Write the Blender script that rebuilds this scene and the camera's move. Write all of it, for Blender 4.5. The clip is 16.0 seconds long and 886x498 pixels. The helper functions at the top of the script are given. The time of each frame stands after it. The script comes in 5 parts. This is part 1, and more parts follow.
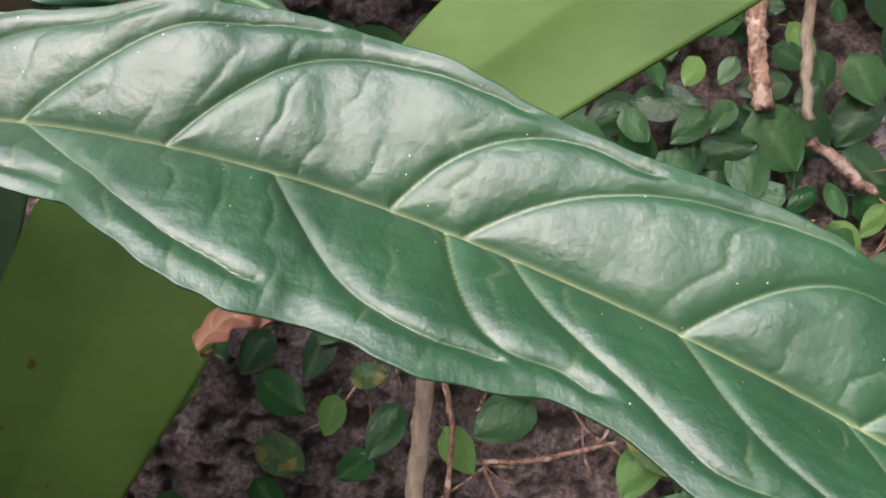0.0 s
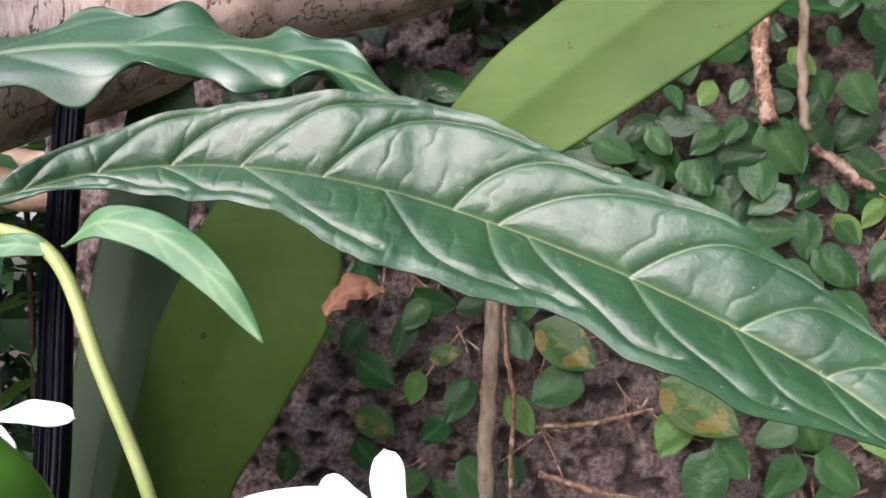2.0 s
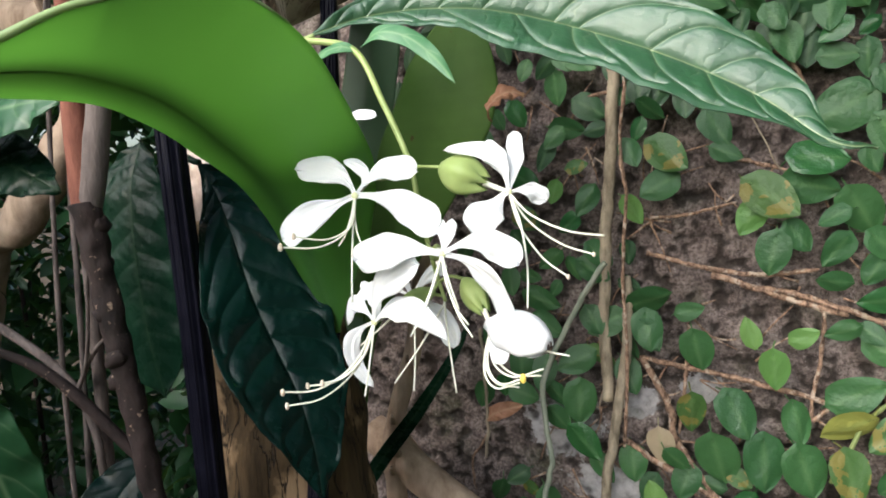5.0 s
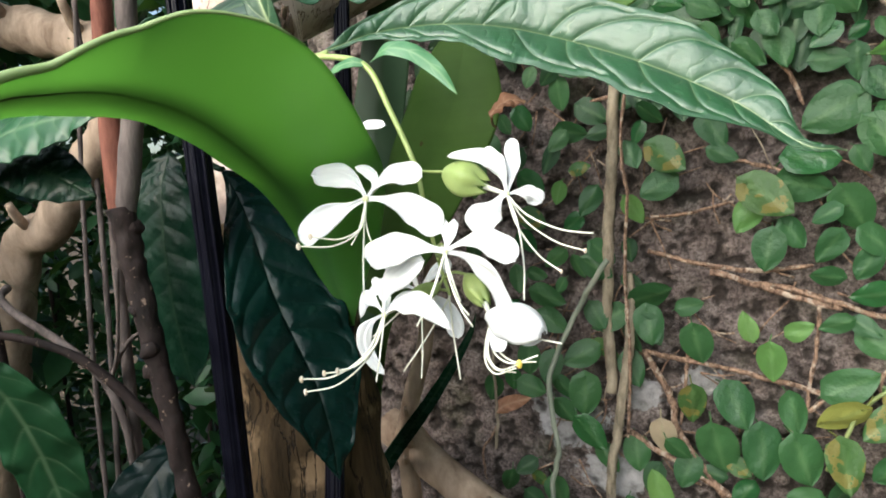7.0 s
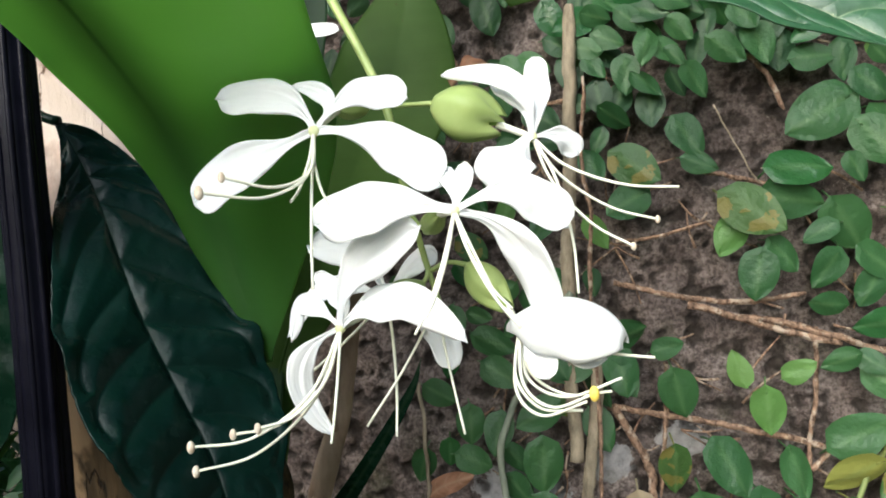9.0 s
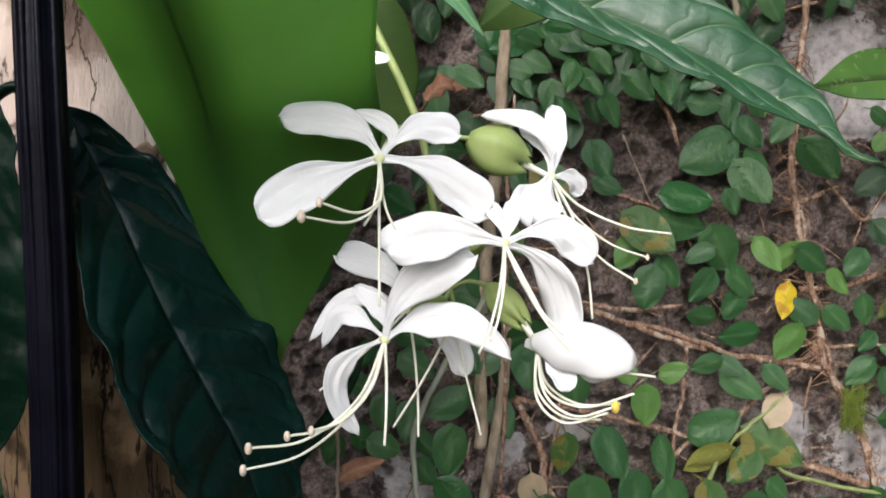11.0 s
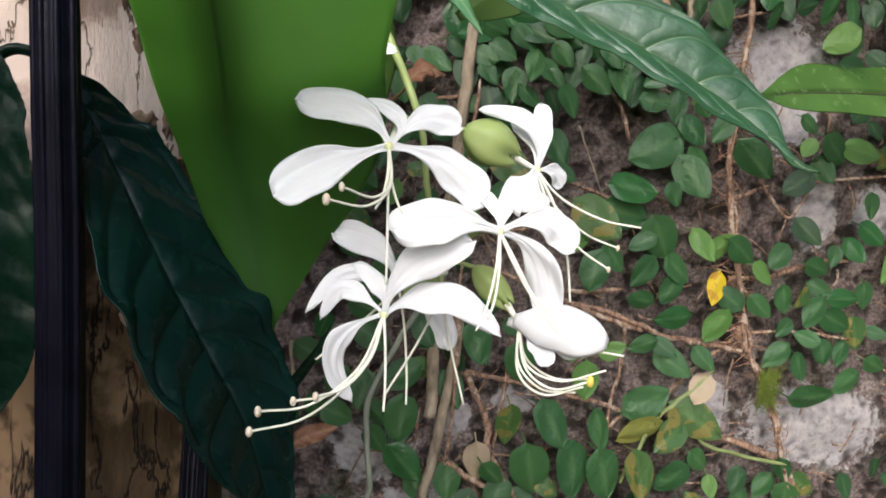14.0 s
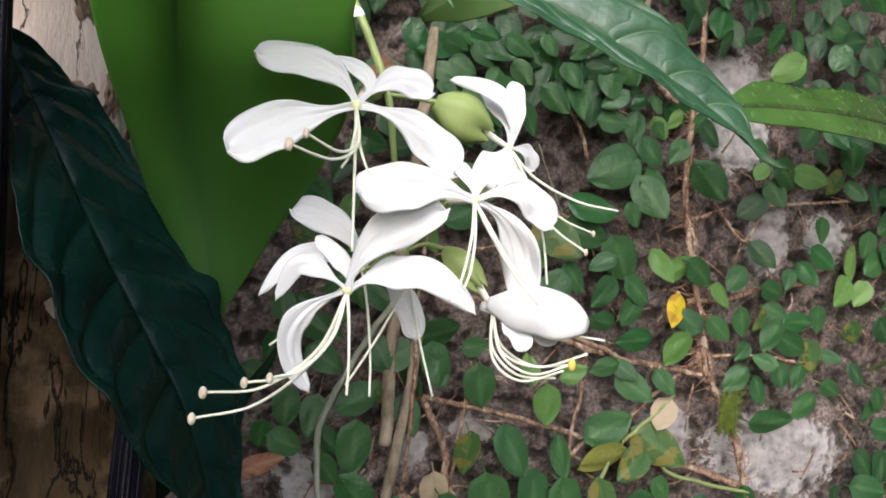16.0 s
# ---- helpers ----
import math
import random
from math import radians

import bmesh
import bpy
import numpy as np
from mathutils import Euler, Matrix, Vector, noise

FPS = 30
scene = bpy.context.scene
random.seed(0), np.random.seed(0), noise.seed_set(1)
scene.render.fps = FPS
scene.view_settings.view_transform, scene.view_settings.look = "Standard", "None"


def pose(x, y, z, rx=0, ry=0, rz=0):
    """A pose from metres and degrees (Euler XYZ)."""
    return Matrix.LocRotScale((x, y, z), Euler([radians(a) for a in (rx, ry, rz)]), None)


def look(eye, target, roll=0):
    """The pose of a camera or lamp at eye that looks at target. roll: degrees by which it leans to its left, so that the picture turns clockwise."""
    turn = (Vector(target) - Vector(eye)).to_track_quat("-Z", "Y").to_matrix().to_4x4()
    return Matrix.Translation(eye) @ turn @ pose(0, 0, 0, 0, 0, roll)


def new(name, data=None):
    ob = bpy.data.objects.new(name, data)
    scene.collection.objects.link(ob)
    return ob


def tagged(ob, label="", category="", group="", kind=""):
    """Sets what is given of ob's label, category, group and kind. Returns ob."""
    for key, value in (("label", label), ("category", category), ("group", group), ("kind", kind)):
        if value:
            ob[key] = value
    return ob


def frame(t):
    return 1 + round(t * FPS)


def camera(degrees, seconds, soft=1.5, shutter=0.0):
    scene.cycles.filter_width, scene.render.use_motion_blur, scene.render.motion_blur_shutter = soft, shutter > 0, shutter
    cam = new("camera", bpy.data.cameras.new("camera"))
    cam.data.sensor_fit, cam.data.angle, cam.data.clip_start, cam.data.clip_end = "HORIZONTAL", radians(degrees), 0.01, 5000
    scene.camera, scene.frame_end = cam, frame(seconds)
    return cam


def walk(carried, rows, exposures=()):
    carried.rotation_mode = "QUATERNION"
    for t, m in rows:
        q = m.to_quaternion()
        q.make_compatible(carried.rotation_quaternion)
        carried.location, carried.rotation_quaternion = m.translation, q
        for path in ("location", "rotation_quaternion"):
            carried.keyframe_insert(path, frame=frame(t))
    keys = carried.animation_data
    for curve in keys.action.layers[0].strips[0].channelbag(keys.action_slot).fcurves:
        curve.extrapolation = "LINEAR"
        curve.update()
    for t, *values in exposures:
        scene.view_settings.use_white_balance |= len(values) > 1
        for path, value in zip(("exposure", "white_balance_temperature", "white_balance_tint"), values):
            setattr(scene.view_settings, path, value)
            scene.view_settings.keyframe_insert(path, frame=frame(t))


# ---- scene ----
SOFT = 1.8
EXPOSURES = [(0.0, 0.97, 6500, 25), (2.0, 1.08, 6500, 26), (3.5, 0.66, 6500, 6), (5.0, 1.06, 6500, 6), (8.5, 1.15, 6500, 1), (10.8, 0.58, 6500, 11), (16.0, 0.7, 6500, 12)]
cam = camera(66.14, 16.0, soft=SOFT)
# seconds, eye, (yaw to the left, pitch up, roll) in degrees
PATH = [
    (0, (0.05498, 0.05129, 1.25407), (2.110, -0.017, -0.051)),
    (0.5, (0.05421, 0.05075, 1.25395), (1.881, -0.104, 0.297)),
    (1, (0.05537, 0.04803, 1.25562), (2.864, 0.452, -0.604)),
    (1.5, (0.05528, 0.03461, 1.25195), (4.295, 0.726, -1.017)),
    (2, (0.06309, -0.00512, 1.24699), (8.166, 1.479, -1.729)),
    (2.5, (0.07196, -0.03633, 1.23335), (12.094, 1.083, -0.152)),
    (3, (0.08292, -0.06461, 1.21634), (14.864, -0.728, 0.067)),
    (3.5, (0.09437, -0.09111, 1.20240), (17.912, -4.047, -0.706)),
    (4, (0.10563, -0.10503, 1.20256), (18.201, -4.018, -1.444)),
    (4.5, (0.10384, -0.11993, 1.20354), (20.468, -3.715, -2.861)),
    (5, (0.10372, -0.12483, 1.20082), (22.609, -5.563, -3.065)),
    (5.2, (0.10201, -0.12317, 1.20186), (22.406, -5.775, -2.866)),
    (7.3, (0.11691, -0.14333, 1.20093), (24.107, -5.326, -3.685)),
    (7.5, (0.11321, -0.14054, 1.19955), (23.625, -5.299, -3.419)),
    (8, (0.10752, -0.12690, 1.18990), (24.890, -5.070, -3.719)),
    (8.3, (0.09066, -0.10309, 1.18432), (23.462, -4.506, -2.415)),
    (8.5, (0.08499, -0.08087, 1.17042), (20.413, -1.298, -2.836)),
    (8.7, (0.06949, -0.06478, 1.16784), (16.531, 1.246, -3.371)),
    (10.8, (0.00635, -0.08470, 1.17068), (-0.165, -1.436, 0.441)),
    (11, (0.00207, -0.08781, 1.18018), (-1.232, -1.196, 0.699)),
    (11.5, (-0.00684, -0.09512, 1.18238), (-3.109, -2.830, 1.457)),
    (12, (-0.00930, -0.09781, 1.18433), (-4.962, -3.085, 2.744)),
    (12.5, (-0.01033, -0.10079, 1.18418), (-4.868, -4.517, 3.402)),
    (13, (-0.01559, -0.09829, 1.18039), (-5.513, -4.054, 3.667)),
    (13.5, (-0.01582, -0.09772, 1.18244), (-5.423, -3.394, 3.063)),
    (14, (-0.01662, -0.10003, 1.18286), (-7.291, -3.291, 3.687)),
    (14.5, (-0.01470, -0.09797, 1.18080), (-8.428, -2.648, 3.702)),
    (15, (-0.02125, -0.09404, 1.17651), (-9.399, -2.401, 4.060)),
    (15.5, (-0.02314, -0.09018, 1.17110), (-10.846, -1.118, 4.688)),
    (16, (-0.01877, -0.08584, 1.16205), (-11.340, 1.376, 4.115)),
]


def aimed(eye, turn):
    """The camera's pose from its eye and its yaw, pitch and roll."""
    return pose(*eye, 0, 0, turn[0]) @ pose(0, 0, 0, 90 + turn[1]) @ pose(0, 0, 0, 0, 0, turn[2])


walk(cam, [(t, aimed(eye, turn)) for t, eye, turn in PATH], EXPOSURES)

# ---- world, sun and large lights ----
world = bpy.data.worlds.new("sky")
scene.world = world
world.use_nodes = True
wn = world.node_tree.nodes
sky = wn.new("ShaderNodeTexSky")
sky.sky_type, sky.sun_disc = "NISHITA", False
sky.sun_elevation, sky.sun_rotation = radians(29), radians(203)
sky.air_density, sky.dust_density, sky.ozone_density = 1.0, 4.0, 1.0
wn["Background"].inputs["Strength"].default_value = 0.14
world.node_tree.links.new(sky.outputs["Color"], wn["Background"].inputs["Color"])

sun = new("sun", bpy.data.lights.new("sun", "SUN"))
sun.data.energy, sun.data.angle, sun.data.color = 3.3, radians(70), (0.94, 0.98, 1.08)
sun.matrix_world = look((-0.45, -1.0, 1.87), (0.05, 0.15, 1.2))


# ---- materials ----
def material(name, rough=0.5, spec=0.5):
    m = bpy.data.materials.new(name)
    m.use_nodes = True
    b = m.node_tree.nodes["Principled BSDF"]
    b.inputs["Roughness"].default_value = rough
    b.inputs["Specular IOR Level"].default_value = spec
    return m, m.node_tree, b


def node(tree, kind, **inputs):
    n = tree.nodes.new(kind)
    for key, value in inputs.items():
        n.inputs[key.replace("_", " ")].default_value = value
    return n


def noise_of(tree, scale, detail=4.0, rough=0.55, coord="Object"):
    c = tree.nodes.new("ShaderNodeTexCoord")
    n = node(tree, "ShaderNodeTexNoise", Scale=scale, Detail=detail, Roughness=rough)
    tree.links.new(c.outputs[coord], n.inputs["Vector"])
    return n.outputs["Fac"]


def ramp(tree, fac, stops):
    r = tree.nodes.new("ShaderNodeValToRGB")
    while len(r.color_ramp.elements) < len(stops):
        r.color_ramp.elements.new(0.5)
    for e, (at, col) in zip(r.color_ramp.elements, stops):
        e.position, e.color = at, (*col, 1)
    tree.links.new(fac, r.inputs["Fac"])
    return r.outputs["Color"]


def mix(tree, fac, a, b, blend="MIX"):
    m = tree.nodes.new("ShaderNodeMix")
    m.data_type, m.blend_type = "RGBA", blend
    for slot, v in ((0, fac), (6, a), (7, b)):
        if isinstance(v, (int, float)):
            m.inputs[slot].default_value = v
        elif isinstance(v, tuple):
            m.inputs[slot].default_value = (*v, 1)
        else:
            tree.links.new(v, m.inputs[slot])
    return m.outputs[2]


def attr(tree, name):
    a = tree.nodes.new("ShaderNodeAttribute")
    a.attribute_name = name
    return a.outputs["Fac"]


def maths(tree, op, a, b=None, clamp=False):
    m = tree.nodes.new("ShaderNodeMath")
    m.operation, m.use_clamp = op, clamp
    for slot, v in ((0, a), (1, b)):
        if v is None:
            continue
        if isinstance(v, (int, float)):
            m.inputs[slot].default_value = v
        else:
            tree.links.new(v, m.inputs[slot])
    return m.outputs[0]


def bump(tree, b, height, strength=0.3, distance=0.001):
    n = node(tree, "ShaderNodeBump", Strength=strength, Distance=distance)
    tree.links.new(height, n.inputs["Height"])
    tree.links.new(n.outputs["Normal"], b.inputs["Normal"])


def thin(tree, b, colour, share=0.25, rib=0.0):
    """Lets part of the light through a blade, as a leaf or petal does; the thick rib lets through less."""
    t = tree.nodes.new("ShaderNodeBsdfTranslucent")
    if isinstance(colour, tuple):
        t.inputs["Color"].default_value = (*colour, 1)
    else:
        tree.links.new(colour, t.inputs["Color"])
    m = tree.nodes.new("ShaderNodeMixShader")
    m.inputs["Fac"].default_value = share
    if rib:
        tree.links.new(maths(tree, "MULTIPLY", maths(tree, "SUBTRACT", 1.0, maths(tree, "MULTIPLY", attr(tree, "vein"), rib)), share), m.inputs["Fac"])
    out = tree.nodes["Material Output"]
    tree.links.new(b.outputs[0], m.inputs[1])
    tree.links.new(t.outputs[0], m.inputs[2])
    tree.links.new(m.outputs[0], out.inputs["Surface"])


def leaf_material(name, dark, light, vein, rough=0.38, spec=0.5, scale=60.0, through_share=0.12, relief=0.25, vein_share=0.8, specks=0.0, glow=(0.2, 0.45, 0.05), glow_share=0.6, rib_share=0.0):
    m, t, b = material(name, rough, spec)
    col = ramp(t, noise_of(t, scale, 5), [(0.3, dark), (0.7, light)])
    col = mix(t, maths(t, "MULTIPLY", attr(t, "vein"), vein_share), col, vein)
    if specks:
        v = tree_specks(t, specks)
        col = mix(t, v, col, (0.75, 0.7, 0.5))
    t.links.new(col, b.inputs["Base Color"])
    r = maths(t, "ADD", maths(t, "MULTIPLY", noise_of(t, scale * 4, 3), 0.2), rough - 0.1, True)
    t.links.new(r, b.inputs["Roughness"])
    height = noise_of(t, 900.0, 4)
    bump(t, b, height, relief, 0.0004)
    thin(t, b, mix(t, glow_share, col, glow), through_share, rib_share)
    return m


def tree_specks(t, scale):
    c = t.nodes.new("ShaderNodeTexCoord")
    v = node(t, "ShaderNodeTexVoronoi", Scale=scale)
    t.links.new(c.outputs["Object"], v.inputs["Vector"])
    return maths(t, "LESS_THAN", v.outputs["Distance"], 0.034)


def frond_material(name, dark, light, fleck):
    """A smooth strap frond with faint lengthwise streaks and small brown flecks."""
    m, t, b = material(name, 0.48, 0.12)
    col = ramp(t, noise_of(t, 22, 5), [(0.3, dark), (0.7, light)])
    c = t.nodes.new("ShaderNodeTexCoord")
    mp = t.nodes.new("ShaderNodeMapping")
    mp.inputs["Rotation"].default_value = (0, radians(40), 0)
    mp.inputs["Scale"].default_value = (0.08, 1, 1)
    t.links.new(c.outputs["Object"], mp.inputs["Vector"])
    n = node(t, "ShaderNodeTexNoise", Scale=260.0, Detail=4.0)
    t.links.new(mp.outputs[0], n.inputs["Vector"])
    col = mix(t, maths(t, "MULTIPLY", n.outputs["Fac"], 0.35), col, tuple(k * 0.5 for k in dark))
    spot = ramp(t, noise_of(t, 170, 3), [(0.71, (0, 0, 0)), (0.74, (1, 1, 1))])
    col = mix(t, spot, col, fleck)
    t.links.new(col, b.inputs["Base Color"])
    bump(t, b, n.outputs["Fac"], 0.12, 0.0005)
    thin(t, b, mix(t, 0.5, col, (0.22, 0.42, 0.08)), 0.16)
    return m


QUILTED = leaf_material("waxy_quilted_leaf", (0.008, 0.05, 0.0165), (0.014, 0.072, 0.024), (0.4, 0.48, 0.26), 0.48, 0.72, 80, 0.06, 0.45, 0.75, 330)
wax = QUILTED.node_tree.nodes["Principled BSDF"]
wax.inputs["IOR"].default_value = 1.53
wax.inputs["Coat Weight"].default_value, wax.inputs["Coat Roughness"].default_value, wax.inputs["Coat IOR"].default_value = 0.2, 0.48, 1.5
# these two greens are darkened to carry the shade on the left side
DARKLEAF = leaf_material("shaded_glossy_leaf", (0.0012, 0.0088, 0.007), (0.0026, 0.0148, 0.0116), (0.06, 0.08, 0.05), 0.25, 0.13, 50, 0.01, 0.3, 0.05)
MIDLEAF = leaf_material("shaded_green_leaf", (0.0026, 0.013, 0.007), (0.0055, 0.022, 0.012), (0.06, 0.1, 0.05), 0.28, 0.1, 50, 0.03, 0.3, 0.2)
BRACT = leaf_material("young_leaf", (0.05, 0.165, 0.07), (0.09, 0.235, 0.1), (0.35, 0.5, 0.25), 0.42, 0.5, 120, 0.25, 0.2, 0.4)
FROND = leaf_material("bright_frond", (0.024, 0.08, 0.018), (0.046, 0.135, 0.03), (0.012, 0.045, 0.008), 0.36, 0.55, 18, 0.68, 0.1, 0.6, 0.0, (0.43, 0.72, 0.25), 0.85, 0.5)
FROND_GLOSS = leaf_material("glossy_frond", (0.032, 0.085, 0.018), (0.07, 0.145, 0.036), (0.02, 0.04, 0.01), 0.25, 0.6, 45, 0.12, 0.15, 0.8)
FROND_OLD = frond_material("olive_frond", (0.04, 0.088, 0.017), (0.077, 0.146, 0.033), (0.055, 0.034, 0.013))
FROND_GREY = leaf_material("dull_frond", (0.03, 0.075, 0.03), (0.05, 0.105, 0.045), (0.03, 0.07, 0.025), 0.45, 0.4, 25, 0.15, 0.1, 0.6)
HEDGELEAF = leaf_material("hedge_leaf", (0.01, 0.04, 0.014), (0.022, 0.075, 0.026), (0.1, 0.15, 0.08), 0.45, 0.35, 60, 0.1, 0.2, 0.3)
SHRUBLEAF = leaf_material("shrub_leaf", (0.014, 0.064, 0.024), (0.028, 0.105, 0.042), (0.2, 0.3, 0.16), 0.38, 0.4, 60, 0.1, 0.2, 0.5)

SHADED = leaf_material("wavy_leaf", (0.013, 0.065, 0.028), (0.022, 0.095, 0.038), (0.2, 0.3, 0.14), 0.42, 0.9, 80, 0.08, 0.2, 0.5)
MIDRIB = leaf_material("dark_midrib", (0.025, 0.06, 0.01), (0.045, 0.1, 0.015), (0.04, 0.08, 0.01), 0.4, 0.4, 60, 0.02)


def fig_material(name, a, b_col, spot=None, rough=0.42, through_share=0.15):
    m, t, b = material(name, rough, 0.32)
    info = t.nodes.new("ShaderNodeObjectInfo")
    col = mix(t, info.outputs["Random"], a, b_col)
    col = mix(t, maths(t, "MULTIPLY", noise_of(t, 3.0, 4), 0.6), col, tuple(c * 0.55 for c in b_col))
    if spot:
        s = maths(t, "GREATER_THAN", noise_of(t, 2.2, 3), 0.56)
        col = mix(t, maths(t, "MULTIPLY", s, 0.75), col, spot)
    col = mix(t, maths(t, "MULTIPLY", attr(t, "vein"), 0.22), col, (0.2, 0.32, 0.14))
    t.links.new(col, b.inputs["Base Color"])
    bump(t, b, noise_of(t, 9.0, 3), 0.15, 0.02)
    thin(t, b, mix(t, 0.5, col, (0.2, 0.4, 0.05)), through_share)
    return m


FIG = {
    "": fig_material("fig_leaf", (0.02, 0.076, 0.027), (0.046, 0.13, 0.044)),
    # D: darker copy of the fig leaf, mainly for the upper wall's shade
    "D": fig_material("fig_leaf_shaded", (0.013, 0.048, 0.02), (0.028, 0.08, 0.032)),
    "L": fig_material("fig_leaf_young", (0.08, 0.2, 0.048), (0.136, 0.256, 0.072)),
    "P": fig_material("fig_leaf_spotted", (0.036, 0.104, 0.0336), (0.06, 0.128, 0.036), (0.192, 0.152, 0.04)),
    "Y": fig_material("fig_leaf_yellow", (0.62, 0.45, 0.02), (0.68, 0.5, 0.03), (0.4, 0.2, 0.04)),
    "S": fig_material("fig_leaf_olive", (0.22, 0.25, 0.06), (0.28, 0.28, 0.07)),
    "T": fig_material("fig_leaf_tan", (0.42, 0.33, 0.22), (0.45, 0.36, 0.25)),
    "W": fig_material("fig_leaf_wet", (0.016, 0.08, 0.028), (0.032, 0.112, 0.036), None, 0.16),
}


def bark_material(name, dark, light, scale=40.0, stretch=(1, 1, 0.35), rough=0.85, patch=None, patch_at=0.5, crack=None):
    m, t, b = material(name, rough, 0.25)
    c = t.nodes.new("ShaderNodeTexCoord")
    mp = t.nodes.new("ShaderNodeMapping")
    mp.inputs["Scale"].default_value = stretch
    t.links.new(c.outputs["Object"], mp.inputs["Vector"])
    n = node(t, "ShaderNodeTexNoise", Scale=scale, Detail=8.0, Roughness=0.65)
    t.links.new(mp.outputs[0], n.inputs["Vector"])
    col = ramp(t, n.outputs["Fac"], [(0.32, dark), (0.62, light)])
    if patch:
        p = ramp(t, noise_of(t, scale * (0.4 if patch_at < 0.6 else 5.0), 5), [(patch_at, (0, 0, 0)), (patch_at + 0.06, (1, 1, 1))])
        col = mix(t, p, col, patch)
    height = n.outputs["Fac"]
    if crack:
        c2 = node(t, "ShaderNodeTexNoise", Scale=scale * 0.55, Detail=6.0, Roughness=0.6)
        t.links.new(mp.outputs[0], c2.inputs["Vector"])
        near = maths(t, "ABSOLUTE", maths(t, "SUBTRACT", c2.outputs["Fac"], 0.5))
        line = ramp(t, near, [(0.003, (1, 1, 1)), (0.01, (0, 0, 0))])
        col = mix(t, line, col, crack)
        height = maths(t, "SUBTRACT", height, maths(t, "MULTIPLY", line, 0.6))
    t.links.new(col, b.inputs["Base Color"])
    bump(t, b, height, 0.7, 0.003)
    return m


VINE = bark_material("woody_vine", (0.035, 0.018, 0.012), (0.36, 0.23, 0.16), 420, (1, 1, 0.5), 0.85, (0.42, 0.33, 0.26), 0.55)
VINE_PALE = bark_material("pale_vine", (0.1, 0.08, 0.055), (0.36, 0.3, 0.22), 120)
VINE_GREY = bark_material("grey_green_root", (0.13, 0.16, 0.12), (0.26, 0.28, 0.22), 90)
ROOTLET = bark_material("rootlets", (0.14, 0.07, 0.04), (0.42, 0.26, 0.17), 300)
BARK = bark_material("flaking_bark", (0.26, 0.18, 0.14), (0.6, 0.47, 0.4), 85, (1, 1, 0.3), 0.9, (0.68, 0.57, 0.5), 0.45, (0.17, 0.11, 0.08))
# brown bark of the lower trunk, its colour darkened for the shade there
BARK_LOW = bark_material("brown_shaded_bark", (0.013, 0.0085, 0.004), (0.105, 0.067, 0.033), 70, (1, 1, 0.14), 0.85, (0.24, 0.16, 0.092), 0.5, (0.012, 0.008, 0.005))
CORK = bark_material("rough_cork", (0.05, 0.033, 0.02), (0.3, 0.21, 0.15), 160)
STEM_BROWN = bark_material("brown_stem_bark", (0.009, 0.006, 0.0055), (0.036, 0.023, 0.021), 70, (1, 1, 0.6), 0.8, (0.27, 0.19, 0.14), 0.645)
STEM_RED = bark_material("red_stem_bark", (0.09, 0.03, 0.02), (0.2, 0.075, 0.05), 90)
STEM_GREY = bark_material("grey_stem_bark", (0.045, 0.035, 0.032), (0.15, 0.12, 0.11), 90)
DRYWOOD = bark_material("dry_wood", (0.22, 0.15, 0.105), (0.52, 0.39, 0.29), 50)

m, t, b = material("black_cane", 0.24, 0.07)
t.links.new(ramp(t, noise_of(t, 60, 5), [(0.3, (0.003, 0.003, 0.006)), (0.75, (0.009, 0.009, 0.016))]), b.inputs["Base Color"])
bump(t, b, noise_of(t, 300, 4), 0.3, 0.0006)
CANE = m

m, t, b = material("white_petal", 0.5, 0.3)
t.links.new(ramp(t, noise_of(t, 150, 4), [(0.2, (0.86, 0.88, 0.9)), (0.8, (0.92, 0.93, 0.94))]), b.inputs["Base Color"])
bump(t, b, noise_of(t, 500, 4), 0.15, 0.0004)
thin(t, b, (0.9, 0.91, 0.9), 0.27)
PETAL = m

m, t, b = material("cream_filament", 0.45, 0.4)
t.links.new(ramp(t, noise_of(t, 200, 3), [(0.3, (0.72, 0.72, 0.58)), (0.7, (0.82, 0.82, 0.72))]), b.inputs["Base Color"])
FILAMENT = m
m, t, b = material("anther", 0.6, 0.3)
t.links.new(ramp(t, noise_of(t, 900, 3), [(0.3, (0.55, 0.42, 0.3)), (0.7, (0.75, 0.68, 0.58))]), b.inputs["Base Color"])
ANTHER = m
m, t, b = material("yellow_anther", 0.6, 0.3)
t.links.new(ramp(t, noise_of(t, 900, 3), [(0.3, (0.7, 0.5, 0.08)), (0.7, (0.8, 0.62, 0.15))]), b.inputs["Base Color"])
ANTHER_YELLOW = m
m, t, b = material("flower_throat", 0.5, 0.3)
t.links.new(ramp(t, noise_of(t, 400, 3), [(0.3, (0.6, 0.66, 0.3)), (0.7, (0.74, 0.77, 0.48))]), b.inputs["Base Color"])
THROAT = m
CALYX = leaf_material("pale_green_calyx", (0.32, 0.42, 0.13), (0.43, 0.53, 0.21), (0.45, 0.5, 0.2), 0.42, 0.4, 90, 0.25)
STALK = leaf_material("green_stalk", (0.26, 0.34, 0.1), (0.36, 0.44, 0.17), (0.5, 0.55, 0.3), 0.4, 0.4, 90, 0.1)
SHOOT = leaf_material("green_shoot", (0.16, 0.2, 0.07), (0.24, 0.29, 0.12), (0.3, 0.35, 0.15), 0.5, 0.3, 120, 0.05)
PALE_RIM = leaf_material("pale_margin", (0.3, 0.42, 0.17), (0.42, 0.54, 0.27), (0.4, 0.5, 0.25), 0.45, 0.4, 60, 0.3)
